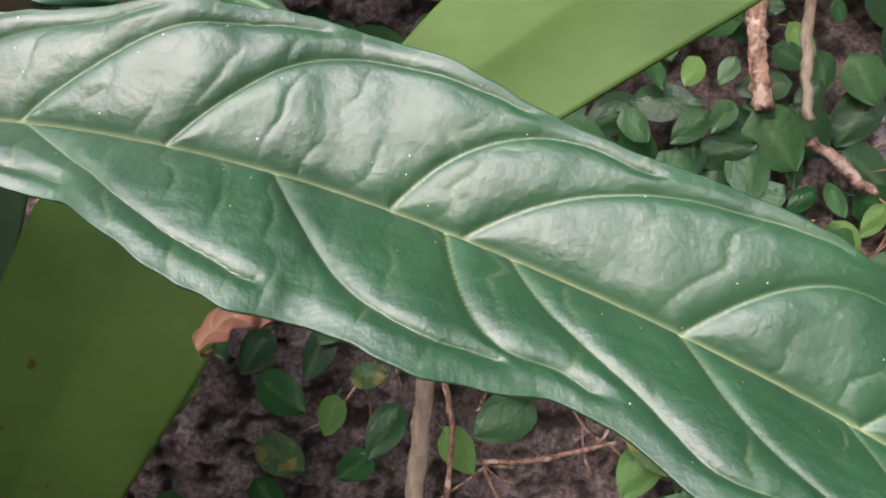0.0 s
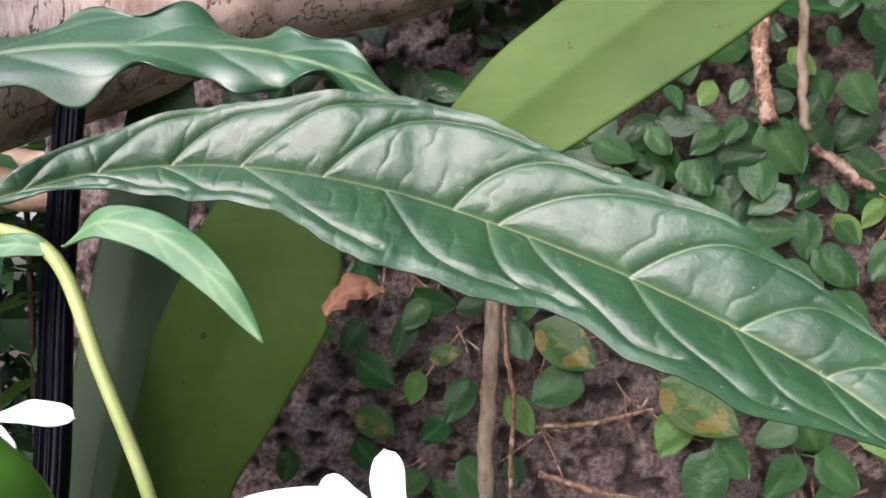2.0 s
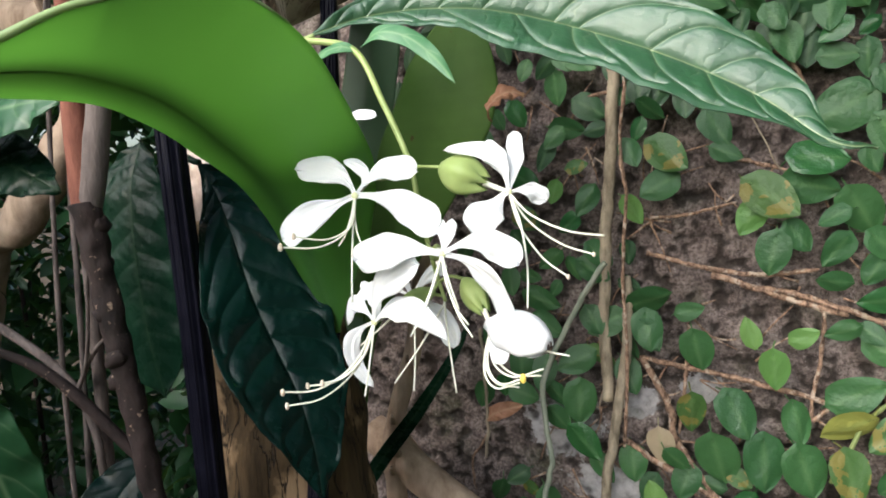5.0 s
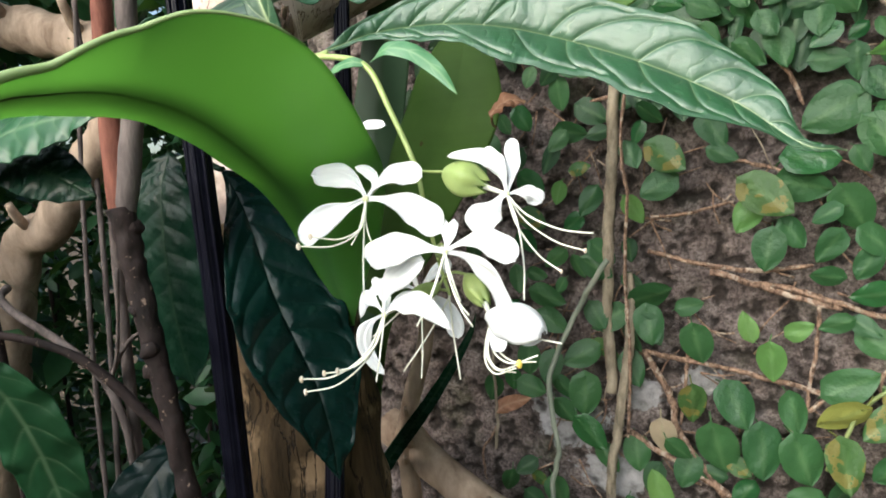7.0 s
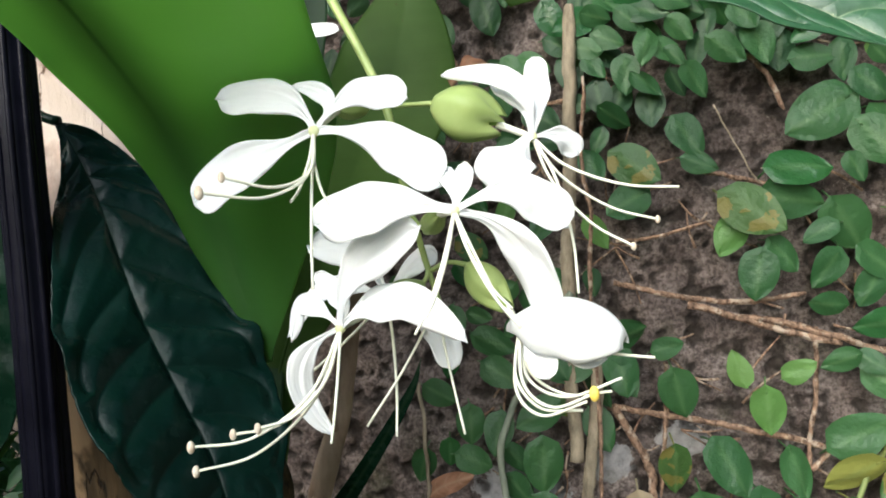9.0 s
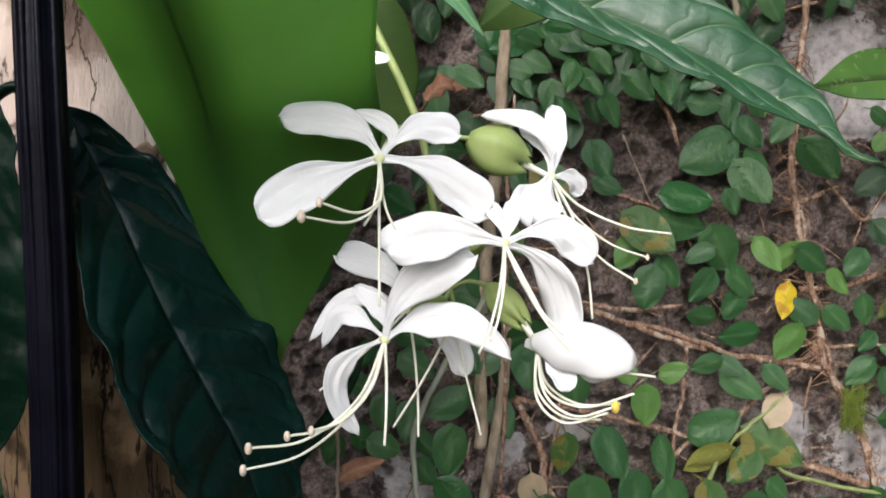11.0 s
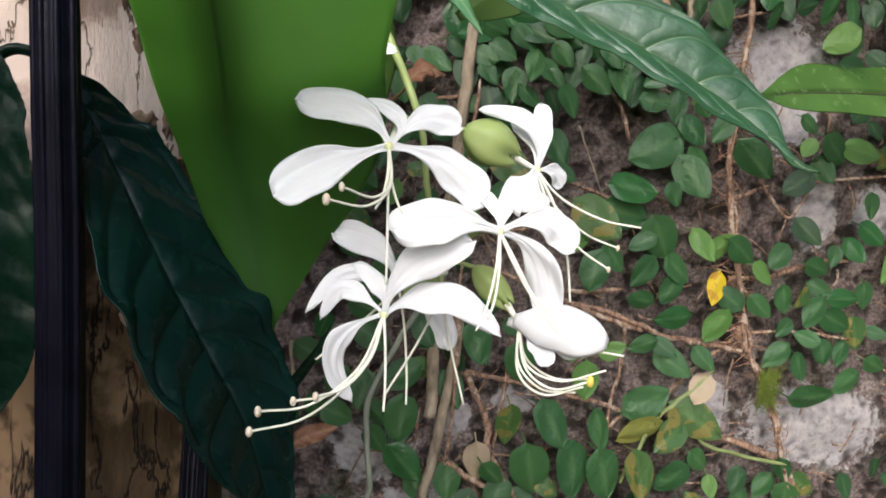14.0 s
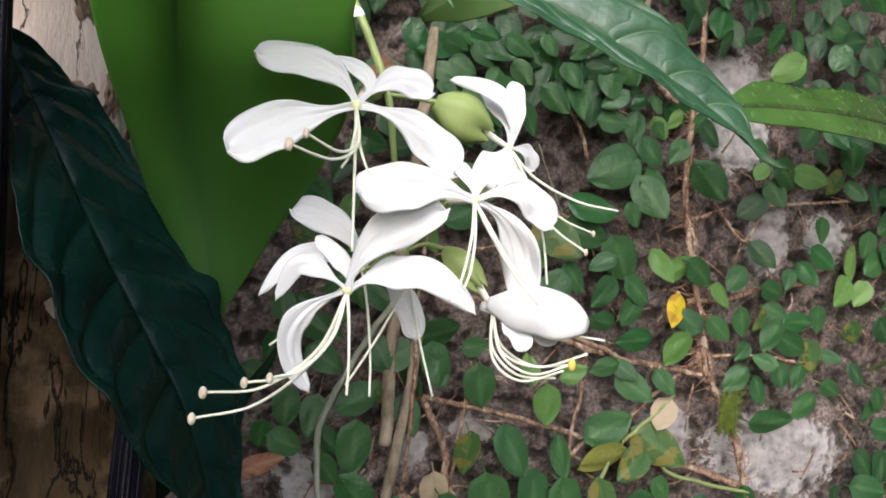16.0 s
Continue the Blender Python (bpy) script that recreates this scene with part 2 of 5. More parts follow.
MOSS = leaf_material("moss", (0.1, 0.14, 0.02), (0.2, 0.26, 0.05), (0.2, 0.25, 0.05), 0.8, 0.2, 200, 0.2)
DRYLEAF = leaf_material("dry_leaf", (0.22, 0.1, 0.06), (0.38, 0.19, 0.12), (0.4, 0.25, 0.16), 0.7, 0.25, 90, 0.15, 0.4)

m, t, b = material("weathered_wall", 0.92, 0.2)
soil = ramp(t, noise_of(t, 45, 9, 0.65), [(0.3, (0.105, 0.083, 0.076)), (0.5, (0.27, 0.215, 0.2)), (0.72, (0.48, 0.405, 0.38))])
grit = ramp(t, noise_of(t, 420, 6, 0.7), [(0.4, (0.3, 0.28, 0.27)), (0.6, (1.0, 1.0, 1.0))])
soil = mix(t, 0.9, soil, grit, "MULTIPLY")
chip = ramp(t, noise_of(t, 240, 7, 0.75), [(0.6, (0, 0, 0)), (0.64, (1, 1, 1))])
soil = mix(t, maths(t, "MULTIPLY", chip, 0.7), soil, (0.4, 0.35, 0.33))
plaster = ramp(t, noise_of(t, 160, 8, 0.7), [(0.3, (0.24, 0.22, 0.215)), (0.48, (0.47, 0.448, 0.452)), (0.7, (0.6, 0.58, 0.585))])
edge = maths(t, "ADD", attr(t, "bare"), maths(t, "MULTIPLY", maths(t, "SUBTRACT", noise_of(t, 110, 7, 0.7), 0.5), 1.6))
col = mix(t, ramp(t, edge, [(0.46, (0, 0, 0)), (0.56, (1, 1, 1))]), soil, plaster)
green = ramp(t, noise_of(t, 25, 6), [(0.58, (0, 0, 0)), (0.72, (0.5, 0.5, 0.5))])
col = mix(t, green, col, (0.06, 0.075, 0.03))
# paints the shade inside the pits, and the darker earth patch
col = mix(t, maths(t, "MULTIPLY", attr(t, "pit_shade_earth"), 0.8), col, (0.028, 0.022, 0.018))
t.links.new(col, b.inputs["Base Color"])
bump(t, b, noise_of(t, 420, 8, 0.75), 1.0, 0.003)
WALL = m

m, t, b = material("leaf_litter_soil", 0.95, 0.2)
t.links.new(ramp(t, noise_of(t, 30, 9, 0.7), [(0.3, (0.03, 0.022, 0.015)), (0.7, (0.12, 0.085, 0.055))]), b.inputs["Base Color"])
bump(t, b, noise_of(t, 60, 8, 0.7), 0.9, 0.01)
SOIL = m


# ---- shared mesh tools ----
def mesh_object(name, verts, faces, mat, parent=None, label="", smooth=True, attrs=None):
    me = bpy.data.meshes.new(name)
    me.from_pydata([tuple(v) for v in verts], [], faces)
    for key, values in (attrs or {}).items():
        me.attributes.new(key, "FLOAT", "POINT").data.foreach_set("value", np.asarray(values, dtype=np.float32))
    me.polygons.foreach_set("use_smooth", [smooth] * len(me.polygons))
    for one in mat if isinstance(mat, (list, tuple)) else [mat]:
        me.materials.append(one)
    me.update()
    ob = new(name, me)
    if parent:
        ob.parent = parent
    if label:
        ob["label"] = label
    return ob


def thing(name, at, label, category, group="", kind=""):
    ob = new(name)
    ob.location = at
    ob.empty_display_size = 0.01
    bpy.context.view_layer.update()
    return tagged(ob, label, category, group, kind)


def under(ob, parent):
    """Hangs ob under parent and keeps it where it is."""
    ob.parent = parent
    bpy.context.view_layer.update()
    ob.matrix_parent_inverse = parent.matrix_world.inverted()
    return ob


def spline(points, n):
    """n points and tangents along a smooth curve through the given points."""
    p = np.array(points, float)
    p = np.vstack([2 * p[0] - p[1], p, 2 * p[-1] - p[-2]])
    seg = len(p) - 3
    out = []
    for s in np.linspace(0, seg, n):
        k = min(int(s), seg - 1)
        f = s - k
        a, b_, c, d = p[k : k + 4]
        out.append(0.5 * (2 * b_ + (c - a) * f + (2 * a - 5 * b_ + 4 * c - d) * f * f + (3 * b_ - a - 3 * c + d) * f**3))
    out = np.array(out)
    tan = np.gradient(out, axis=0)
    tan /= np.linalg.norm(tan, axis=1)[:, None] + 1e-12
    return out, tan


def tube(points, radii, n=24, sides=8, lump=0.0, lump_scale=60.0, ribs=0, rib_depth=0.0):
    """Vertices and faces of a round, tapering, closed stem."""
    p, tan = spline(points, n)
    r = np.interp(np.linspace(0, 1, n), np.linspace(0, 1, len(radii)), radii)
    ref = np.array((0.31, 0.87, 0.39))
    side = np.cross(tan[0], ref)
    verts = []
    for i in range(n):
        side = side - tan[i] * (side @ tan[i])
        side /= np.linalg.norm(side) + 1e-12
        up = np.cross(tan[i], side)
        for k in range(sides):
            a = 2 * math.pi * k / sides
            d = math.cos(a) * side + math.sin(a) * up
            q = p[i] + d * r[i]
            rr = r[i]
            if lump:
                rr *= 1 + lump * noise.noise(Vector(q) * lump_scale)
            if ribs:
                rr *= 1 - rib_depth * (0.5 + 0.5 * math.cos(ribs * a))
            verts.append(p[i] + d * rr)
    faces = [(i * sides + k, i * sides + (k + 1) % sides, (i + 1) * sides + (k + 1) % sides, (i + 1) * sides + k) for i in range(n - 1) for k in range(sides)]
    faces.append(tuple(range(sides))[::-1])
    faces.append(tuple((n - 1) * sides + k for k in range(sides)))
    return verts, faces


def joined(pieces):
    verts, faces = [], []
    for v, f in pieces:
        off = len(verts)
        verts.extend(v)
        faces.extend(tuple(i + off for i in one) for one in f)
    return verts, faces


def stem(name, points, radii, mat, parent=None, label="", n=24, sides=8, lump=0.15, lump_scale=120.0, **more):
    v, f = tube(points, radii, n, sides, lump, lump_scale, **more)
    return mesh_object(name, v, f, mat, parent, label)


def blade(name, mid, high, low, width, mat, parent=None, label="", nu=160, nv=40, shape=(0.75, 0.85), veins=0, quilt=0.0,
          wave=(0.0, 6.0), arch=0.0, rib=0.0009, seed=0, thick=0.0004, vein_width=0.0005, widths=None, jag=0.0, edges=None):
    """A leaf blade about a curved midrib. high, low: the way each half spreads; width: its half widths; veins: side veins a half, with
    the tissue swelling between them by quilt metres; wave: height and number of ripples along the margin."""
    p, tan = spline(mid, nu)
    length = np.linalg.norm(np.diff(p, axis=0), axis=1).sum()
    rng = np.random.RandomState(seed)
    us = np.linspace(0, 1, nu)
    sides = None
    if edges:
        sides = [np.interp(us, [e[0] for e in one], [e[1] / 1000 for e in one]) for one in edges]
        k = np.ones(7) / 7
        sides = [np.convolve(np.pad(one, 3, mode="edge"), k, mode="valid") for one in sides]
        prof = sides[1] / sides[1].max()
    elif widths is None:
        prof = np.power(us, shape[0]) * np.power(1 - us, shape[1])
        prof = prof / prof.max()
    else:
        prof = np.interp(us, np.linspace(0, 1, len(widths)), widths)
        k = np.ones(9) / 9
        prof = np.convolve(np.pad(prof, 4, mode="edge"), k, mode="valid")
        prof[-1] = min(prof[-1], 0.02)
    vs = np.linspace(-1, 1, nv)
    ph = rng.uniform(0, 6.28, 6)
    verts, vein_val = [], []
    tops = [np.array(h, float) for h in (high if isinstance(high[0], (tuple, list)) else [high])]
    lows = [np.array(h, float) for h in (low if isinstance(low[0], (tuple, list)) else [low])]
    offs = [np.sort(np.linspace(-0.02, 0.93, veins) + rng.uniform(-0.012, 0.012, veins)) if veins else np.zeros(0) for _ in range(2)]
    for i, u in enumerate(us):
        def pick(some):
            x = u * (len(some) - 1)
            k = min(int(x), max(len(some) - 2, 0))
            return some[k] if len(some) == 1 else some[k] * (1 - x + k) + some[k + 1] * (x - k)
        halves = []
        for some in (lows, tops):
            d = pick(some)
            d = d - tan[i] * (d @ tan[i])
            halves.append(d / (np.linalg.norm(d) + 1e-12))
        normal = np.cross(tan[i], halves[1] - halves[0])
        normal /= np.linalg.norm(normal) + 1e-12
        for v in vs:
            a = abs(v)
            h = 1 if v > 0 else 0
            w = sides[h][i] if sides else width[h] * prof[i]
            ripple = wave[0] * a * a * (math.sin(6.283 * wave[1] * u + ph[h]) + 0.5 * math.sin(6.283 * wave[1] * 1.9 * u + ph[2 + h]))
            edge_in = 1 - jag * a**4 * (0.5 + 0.5 * math.sin(6.283 * wave[1] * 2.3 * u + ph[4 + h]))
            q = p[i] + halves[h] * w * a * edge_in
            lift = ripple + arch * w * (a - a * a) * 4
            val = math.exp(-((a * w / rib) ** 2)) if rib else 0.0
            if veins:
                uv = u - (0.09 * a + 0.11 * a**2.2) * (0.5 + 0.5 * prof[i])
                o = offs[h]
                k = int(np.searchsorted(o, uv))
                lo = o[k - 1] if k > 0 else uv - 0.05
                hi = o[k] if k < len(o) else uv + 0.05
                gap = max(hi - lo, 1e-4)
                f = (uv - lo) / gap
                d = min(uv - lo, hi - uv) * length * 0.8
                soft = min(1.0, a * 20.0) ** 0.6 * (1 - min(1.0, max(0.0, (a - 0.5) / 0.36)) ** 1.3)
                lift += quilt * soft * min(1.0, gap / 0.08) * (math.sin(math.pi * min(max(f, 0), 1)) ** 0.33) * (0.5 + 0.5 * prof[i])
                if d < 4 * vein_width:
                    val = max(val, 0.8 * math.exp(-((d / vein_width) ** 2)) * (1 - 0.4 * a) * min(1.0, max(0.0, (0.95 - a) / 0.25)))
            if rib:
                lift -= quilt * 0.12 * math.exp(-((a * w / (rib * 1.6)) ** 2))
            verts.append(q + normal * lift)
            vein_val.append(val)
    faces = [(i * nv + j, (i + 1) * nv + j, (i + 1) * nv + j + 1, i * nv + j + 1) for i in range(nu - 1) for j in range(nv - 1)]
    ob = mesh_object(name, verts, faces, mat, parent, label, attrs={"vein": vein_val})
    if thick:
        s = ob.modifiers.new("thickness", "SOLIDIFY")
        s.thickness, s.offset = thick, 0
    return ob


def ripples(x, y, seed, count=7, low=0.6, high=1.7):
    """A smooth field of about -1 to 1 with features about a unit wide."""
    rr = np.random.RandomState(seed)
    out = 0.0
    for _ in range(count):
        a, k = rr.uniform(0, 6.28), 3.0 * rr.uniform(low, high)
        out = out + np.sin(k * (x * math.cos(a) + y * math.sin(a)) + rr.uniform(0, 6.28))
    return out / math.sqrt(count / 2) * 0.6


def quilted_blade(name, mid, high, low, edges, nets, mat, label="", nu=520, nh=80, quilt=0.0013, swell=0.0017, spacing=0.0062, fine=0.00022, wave=(0.0007, 7.0), arch=0.05,
                  rib=0.0005, vein_width=0.0002, seed=0, thick=0.0004, sweep=2.7, reach_in=(0.8, 0.92), mottle=0.00012):
    """A leaf whose tissue swells between sunken side veins. nets: for each half, side veins as (start, reach) along the midrib; each one
    curves towards the tip and runs out along the margin. spacing: between the fine cross veins."""
    p, tan = spline(mid, nu)
    length = np.linalg.norm(np.diff(p, axis=0), axis=1).sum()
    us = np.linspace(0, 1, nu)
    rr = np.random.RandomState(seed)
    ph = rr.uniform(0, 6.28, 8)

    def spread(some):
        rows = np.array(some if isinstance(some[0], (tuple, list)) else [some, some], float)
        d = np.stack([np.interp(us, np.linspace(0, 1, len(rows)), rows[:, k]) for k in range(3)], 1)
        d = d - tan * (d * tan).sum(1)[:, None]
        return d / (np.linalg.norm(d, axis=1)[:, None] + 1e-12)

    dirs = [spread(low), spread(high)]
    normal = np.cross(tan, dirs[1] - dirs[0])
    normal /= np.linalg.norm(normal, axis=1)[:, None] + 1e-12
    a = np.linspace(0, 1, nh)
    halves, values = [], []
    for h in (0, 1):
        w = np.interp(us, [e[0] for e in edges[h]], [e[1] / 1000 for e in edges[h]])
        w = np.convolve(np.pad(w, 3, mode="edge"), np.ones(7) / 7, mode="valid")
        x, y = us[:, None] * length + 0 * a, w[:, None] * a
        near, cell = np.full(x.shape, 0.05), np.zeros(x.shape, int)
        for start, reach in nets[h]:
            s = np.linspace(0, 1, 56)
            u = np.minimum(start + reach * s, 1.0)
            aa = reach_in[h] * (1 - (1 - s) ** sweep)
            vx, vy = u * length, aa * np.interp(u, us, w) + 0.0006 * np.sin(9 * s + start * 80) * s
            rows = np.where((us > start - 0.08) & (us < start + reach + 0.08))[0]
            for k in range(55):
                dx, dy = vx[k + 1] - vx[k], vy[k + 1] - vy[k]
                f = np.clip(((x[rows] - vx[k]) * dx + (y[rows] - vy[k]) * dy) / (dx * dx + dy * dy + 1e-14), 0, 1)
                near[rows] = np.minimum(near[rows], np.hypot(x[rows] - vx[k] - f * dx, y[rows] - vy[k] - f * dy))
            back = 1 - np.clip(1 - a / reach_in[h], 0, 1) ** (1 / sweep)
            cell += (us[:, None] > start + reach * back[None, :]).astype(int)
        pillow = 1 - np.exp(-np.minimum(near, y * 1.1) / swell)
        shift = rr.uniform(0, 1, 40)[np.clip(cell, 0, 39)]
        g = x / spacing - 0.28 * y / spacing + 0.16 * ripples(x / 0.004, y / 0.004, seed + h) + shift
        d3 = spacing * np.abs(g - np.round(g))
        broken = np.clip(0.65 + 0.8 * ripples(x / 0.006, y / 0.006, seed + 5 + h), 0, 1)
        rim = np.clip((a - 0.84) / 0.16, 0, 1)
        rim = (1 - rim * rim * (3 - 2 * rim))[None, :]
        part_w = (w / w.max() * (1 - 0.45 * np.clip((us - 0.62) / 0.2, 0, 1)))[:, None]
        lift = quilt * (pillow - 0.5) * (0.3 + 0.7 * rim) * (0.35 + 0.65 * part_w)
        lift = lift + fine * broken * (1 - np.exp(-d3 / 0.0007)) * pillow * rim - fine * 0.7
        lift = lift + mottle * pillow * rim * ripples(x / 0.0022, y / 0.0022, seed + 11 + h)
        ripple = np.sin(6.283 * wave[1] * us + ph[h]) + 0.5 * np.sin(6.283 * wave[1] * 1.9 * us + ph[2 + h])
        lift = lift + wave[0] * a * a * ripple[:, None] + arch * w[:, None] * (a - a * a) * 4
        edge_in = 1 - 0.006 * a**6 * (1 + np.sin(us * 190 + 3 * np.sin(us * 47)))[:, None]
        halves.append(p[:, None, :] + dirs[h][:, None, :] * (y * edge_in)[:, :, None] + normal[:, None, :] * lift[:, :, None])
        val = np.maximum(np.exp(-((y / rib) ** 2)), 0.42 * np.exp(-((near / vein_width) ** 2)) * (1 - 0.55 * a))
        values.append(np.maximum(val, 0.22 * broken * np.exp(-((d3 / (0.7 * vein_width)) ** 2)) * pillow))
    crease = (halves[0][:, :1] + halves[1][:, :1]) / 2
    verts = np.concatenate([halves[0][:, :0:-1], crease, halves[1][:, 1:]], 1)
    vein = np.concatenate([values[0][:, :0:-1], values[0][:, :1], values[1][:, 1:]], 1)
    nv = verts.shape[1]
    faces = [(i * nv + j, (i + 1) * nv + j, (i + 1) * nv + j + 1, i * nv + j + 1) for i in range(nu - 1) for j in range(nv - 1)]
    ob = mesh_object(name, verts.reshape(-1, 3), faces, mat, None, label, attrs={"vein": vein.ravel()})
    mod = ob.modifiers.new("thickness", "SOLIDIFY")
    mod.thickness, mod.offset = thick, 0
    return ob


# ---- the wall and the ground ----
GROUND = 0.72
rng = random.Random(4)
BARE = [(0.252, 1.292, 0.05, 0.035), (0.262, 1.265, 0.03, 0.03), (0.305, 1.05, 0.06, 0.035), (0.29, 1.195, 0.019, 0.03), (0.222, 1.064, 0.022, 0.02),
        (0.053, 1.05, 0.014, 0.012), (0.09, 1.062, 0.016, 0.012), (0.335, 1.2, 0.02, 0.02), (0.0, 1.03, 0.03, 0.026), (0.03, 0.99, 0.03, 0.02)]
xs = np.concatenate([np.arange(-0.2, 0.46, 0.0014), np.linspace(0.47, 1.6, 30)])
zs = np.concatenate([np.linspace(GROUND - 0.1, 0.9, 12), np.arange(0.905, 1.42, 0.0014), np.linspace(1.43, 1.95, 24)])
verts, bare, pit_shade_earth = [], [], []
for z in zs:
    for x in xs:
        q = Vector((x, 0.0, z))
        y = 0.328 + 0.006 * noise.noise(q * 14) + 0.003 * noise.noise(q * 45) + 0.0012 * noise.noise(q * 170)
        cover = max(math.exp(-(((x - a) / c) ** 2 + ((z - b_) / d) ** 2)) for a, b_, c, d in BARE)
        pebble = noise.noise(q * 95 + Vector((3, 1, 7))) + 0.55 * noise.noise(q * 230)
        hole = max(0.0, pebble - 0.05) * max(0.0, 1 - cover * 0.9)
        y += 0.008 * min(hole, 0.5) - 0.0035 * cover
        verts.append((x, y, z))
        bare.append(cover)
        # dark colour follows the hollows as their shade, plus one patch of darker earth
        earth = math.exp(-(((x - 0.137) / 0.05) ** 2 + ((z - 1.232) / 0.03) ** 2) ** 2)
        pit_shade_earth.append(min(1.0, hole * 4.5 + 0.35 * earth))
nx = len(xs)
faces = [(j * nx + i, j * nx + i + 1, (j + 1) * nx + i + 1, (j + 1) * nx + i) for j in range(len(zs) - 1) for i in range(nx - 1)]
wall = mesh_object("wall_north", verts, faces, WALL, None, attrs={"bare": bare, "pit_shade_earth": pit_shade_earth})
tagged(wall, "weathered soil-stained masonry wall with pale bare patches", "wall", kind="structure")


def box(name, lo, hi, mat, parent=None, label=""):
    v = [(x, y, z) for x in (lo[0], hi[0]) for y in (lo[1], hi[1]) for z in (lo[2], hi[2])]
    f = [(0, 1, 3, 2), (4, 6, 7, 5), (0, 4, 5, 1), (2, 3, 7, 6), (0, 2, 6, 4), (1, 5, 7, 3)]
    return mesh_object(name, v, f, mat, parent, label, smooth=False)


box("wall_core", (-0.2, 0.346, GROUND - 0.1), (1.6, 0.6, 1.95), WALL, wall)

steps = np.concatenate([np.linspace(-60, -3, 12), np.linspace(-2.5, 2.5, 90), np.linspace(3, 60, 12)])
gv = [(x, y, GROUND + (0.025 * noise.noise(Vector((x, y, 0)) * 3) if abs(x) < 2.6 and abs(y) < 2.6 else 0)) for y in steps for x in steps]
ng = len(steps)
gf = [(j * ng + i, j * ng + i + 1, (j + 1) * ng + i + 1, (j + 1) * ng + i) for j in range(ng - 1) for i in range(ng - 1)]
tagged(mesh_object("ground", gv, gf, SOIL), "dark soil strewn with leaf litter", "ground", kind="structure")


# ---- the tree with flaking bark, and its limb ----
tree = thing("tree", (-0.085, 0.15, GROUND), "tree trunk with pale flaking bark and a low limb", "tree")
TRUNK = [(-0.08, 0.15, GROUND - 0.03), (-0.088, 0.15, 0.95), (-0.1, 0.15, 1.1), (-0.115, 0.15, 1.22), (-0.132, 0.16, 1.36), (-0.15, 0.18, 1.6), (-0.19, 0.25, 2.2)]
under(stem("trunk", TRUNK, [0.045, 0.036, 0.032, 0.031, 0.031, 0.032, 0.034], BARK, None, "pale bark flaking off in plates", 260, 72, 0.1, 34.0), tree)
# sleeve of brown bark that also darkens the trunk's shaded lower part
under(stem("old_bark", [(-0.08, 0.15, GROUND - 0.02), (-0.088, 0.15, 0.95), (-0.1, 0.15, 1.1), (-0.111, 0.15, 1.19)], [0.049, 0.04, 0.0358, 0.0335], BARK_LOW, None, "brown cracked bark low on the trunk, darkened for shade", 130, 72, 0.13, 40.0), tree)
under(stem("limb", [(-0.128, 0.158, 1.3), (-0.095, 0.22, 1.338), (-0.03, 0.25, 1.368), (0.06, 0.27, 1.39), (0.2, 0.28, 1.44), (0.32, 0.27, 1.48)],
           [0.028, 0.031, 0.03, 0.026, 0.02, 0.014], BARK, None, "pinkish brown limb with peeling bark", 90, 28, 0.14, 30.0), tree)
for k in range(70):
    # rough plates of cork that still cling to the trunk's side
    z = rng.uniform(1.14, 1.36)
    a = rng.uniform(-0.72, 0.15)
    r0 = float(np.interp(z, [0.95, 1.1, 1.22, 1.5], [0.037, 0.033, 0.031, 0.031]))
    cx, cy = (float(np.interp(z, [1.1, 1.22, 1.36, 1.6], q)) for q in ([-0.1, -0.115, -0.132, -0.15], [0.15, 0.15, 0.16, 0.18]))
    w, h = rng.uniform(0.003, 0.007), rng.uniform(0.004, 0.013)
    v = []
    for i in range(6):
        for j in range(4):
            aa = a + (j / 3 - 0.5) * w / r0 * (1 + 0.3 * math.sin(i * 2.1 + k))
            rr = r0 + 0.0012 + 0.0007 * (i / 5) ** 2 + 0.0003 * abs(j - 1.5) + 0.0004 * math.sin(5 * i + 3 * j + k)
            v.append((cx + rr * math.cos(aa), cy + rr * math.sin(aa), z + h * (i / 5 - 0.5) + 0.002 * math.sin(3 * j + k)))
    f = [(i * 4 + j, i * 4 + j + 1, i * 4 + j + 5, i * 4 + j + 4) for i in range(5) for j in range(3)]
    plate = mesh_object("bark_plate", v, f, CORK)
    plate.modifiers.new("thickness", "SOLIDIFY").thickness = 0.0007
    under(plate, tree)


# ---- the flowering shrub ----
shrub = thing("flowering_shrub", (-0.3, 0.21, GROUND), "shrub with long quilted leaves and hanging white flowers", "shrub")


def of_shrub(ob):
    return under(ob, shrub)


of_shrub(stem("branch", [(-0.3, 0.21, GROUND - 0.02), (-0.3, 0.21, 1.0), (-0.285, 0.2, 1.2), (-0.225, 0.165, 1.27), (-0.15, 0.115, 1.262), (-0.1, 0.104, 1.25), (-0.0751, 0.106, 1.2532)],
              [0.005, 0.0045, 0.0035, 0.0024, 0.0018, 0.0014], STEM_GREY, None, "slender grey-brown branch", 60, 10, 0.08))
LEAF_MID = [(-0.045, 0.111, 1.2615), (-0.029, 0.124, 1.2685), (-0.008, 0.133, 1.2705), (0.019, 0.133, 1.2665), (0.045, 0.1365, 1.2590), (0.081, 0.133, 1.2435),
            (0.113, 0.129, 1.2253), (0.135, 0.124, 1.2077), (0.149, 0.128, 1.2047)]
of_shrub(stem("petiole", [(-0.05, 0.107, 1.2585), (-0.047, 0.108, 1.2592), (-0.0435, 0.1095, 1.2605)], [0.0013, 0.0012, 0.0011], STALK, None, "", 12, 8, 0.05))
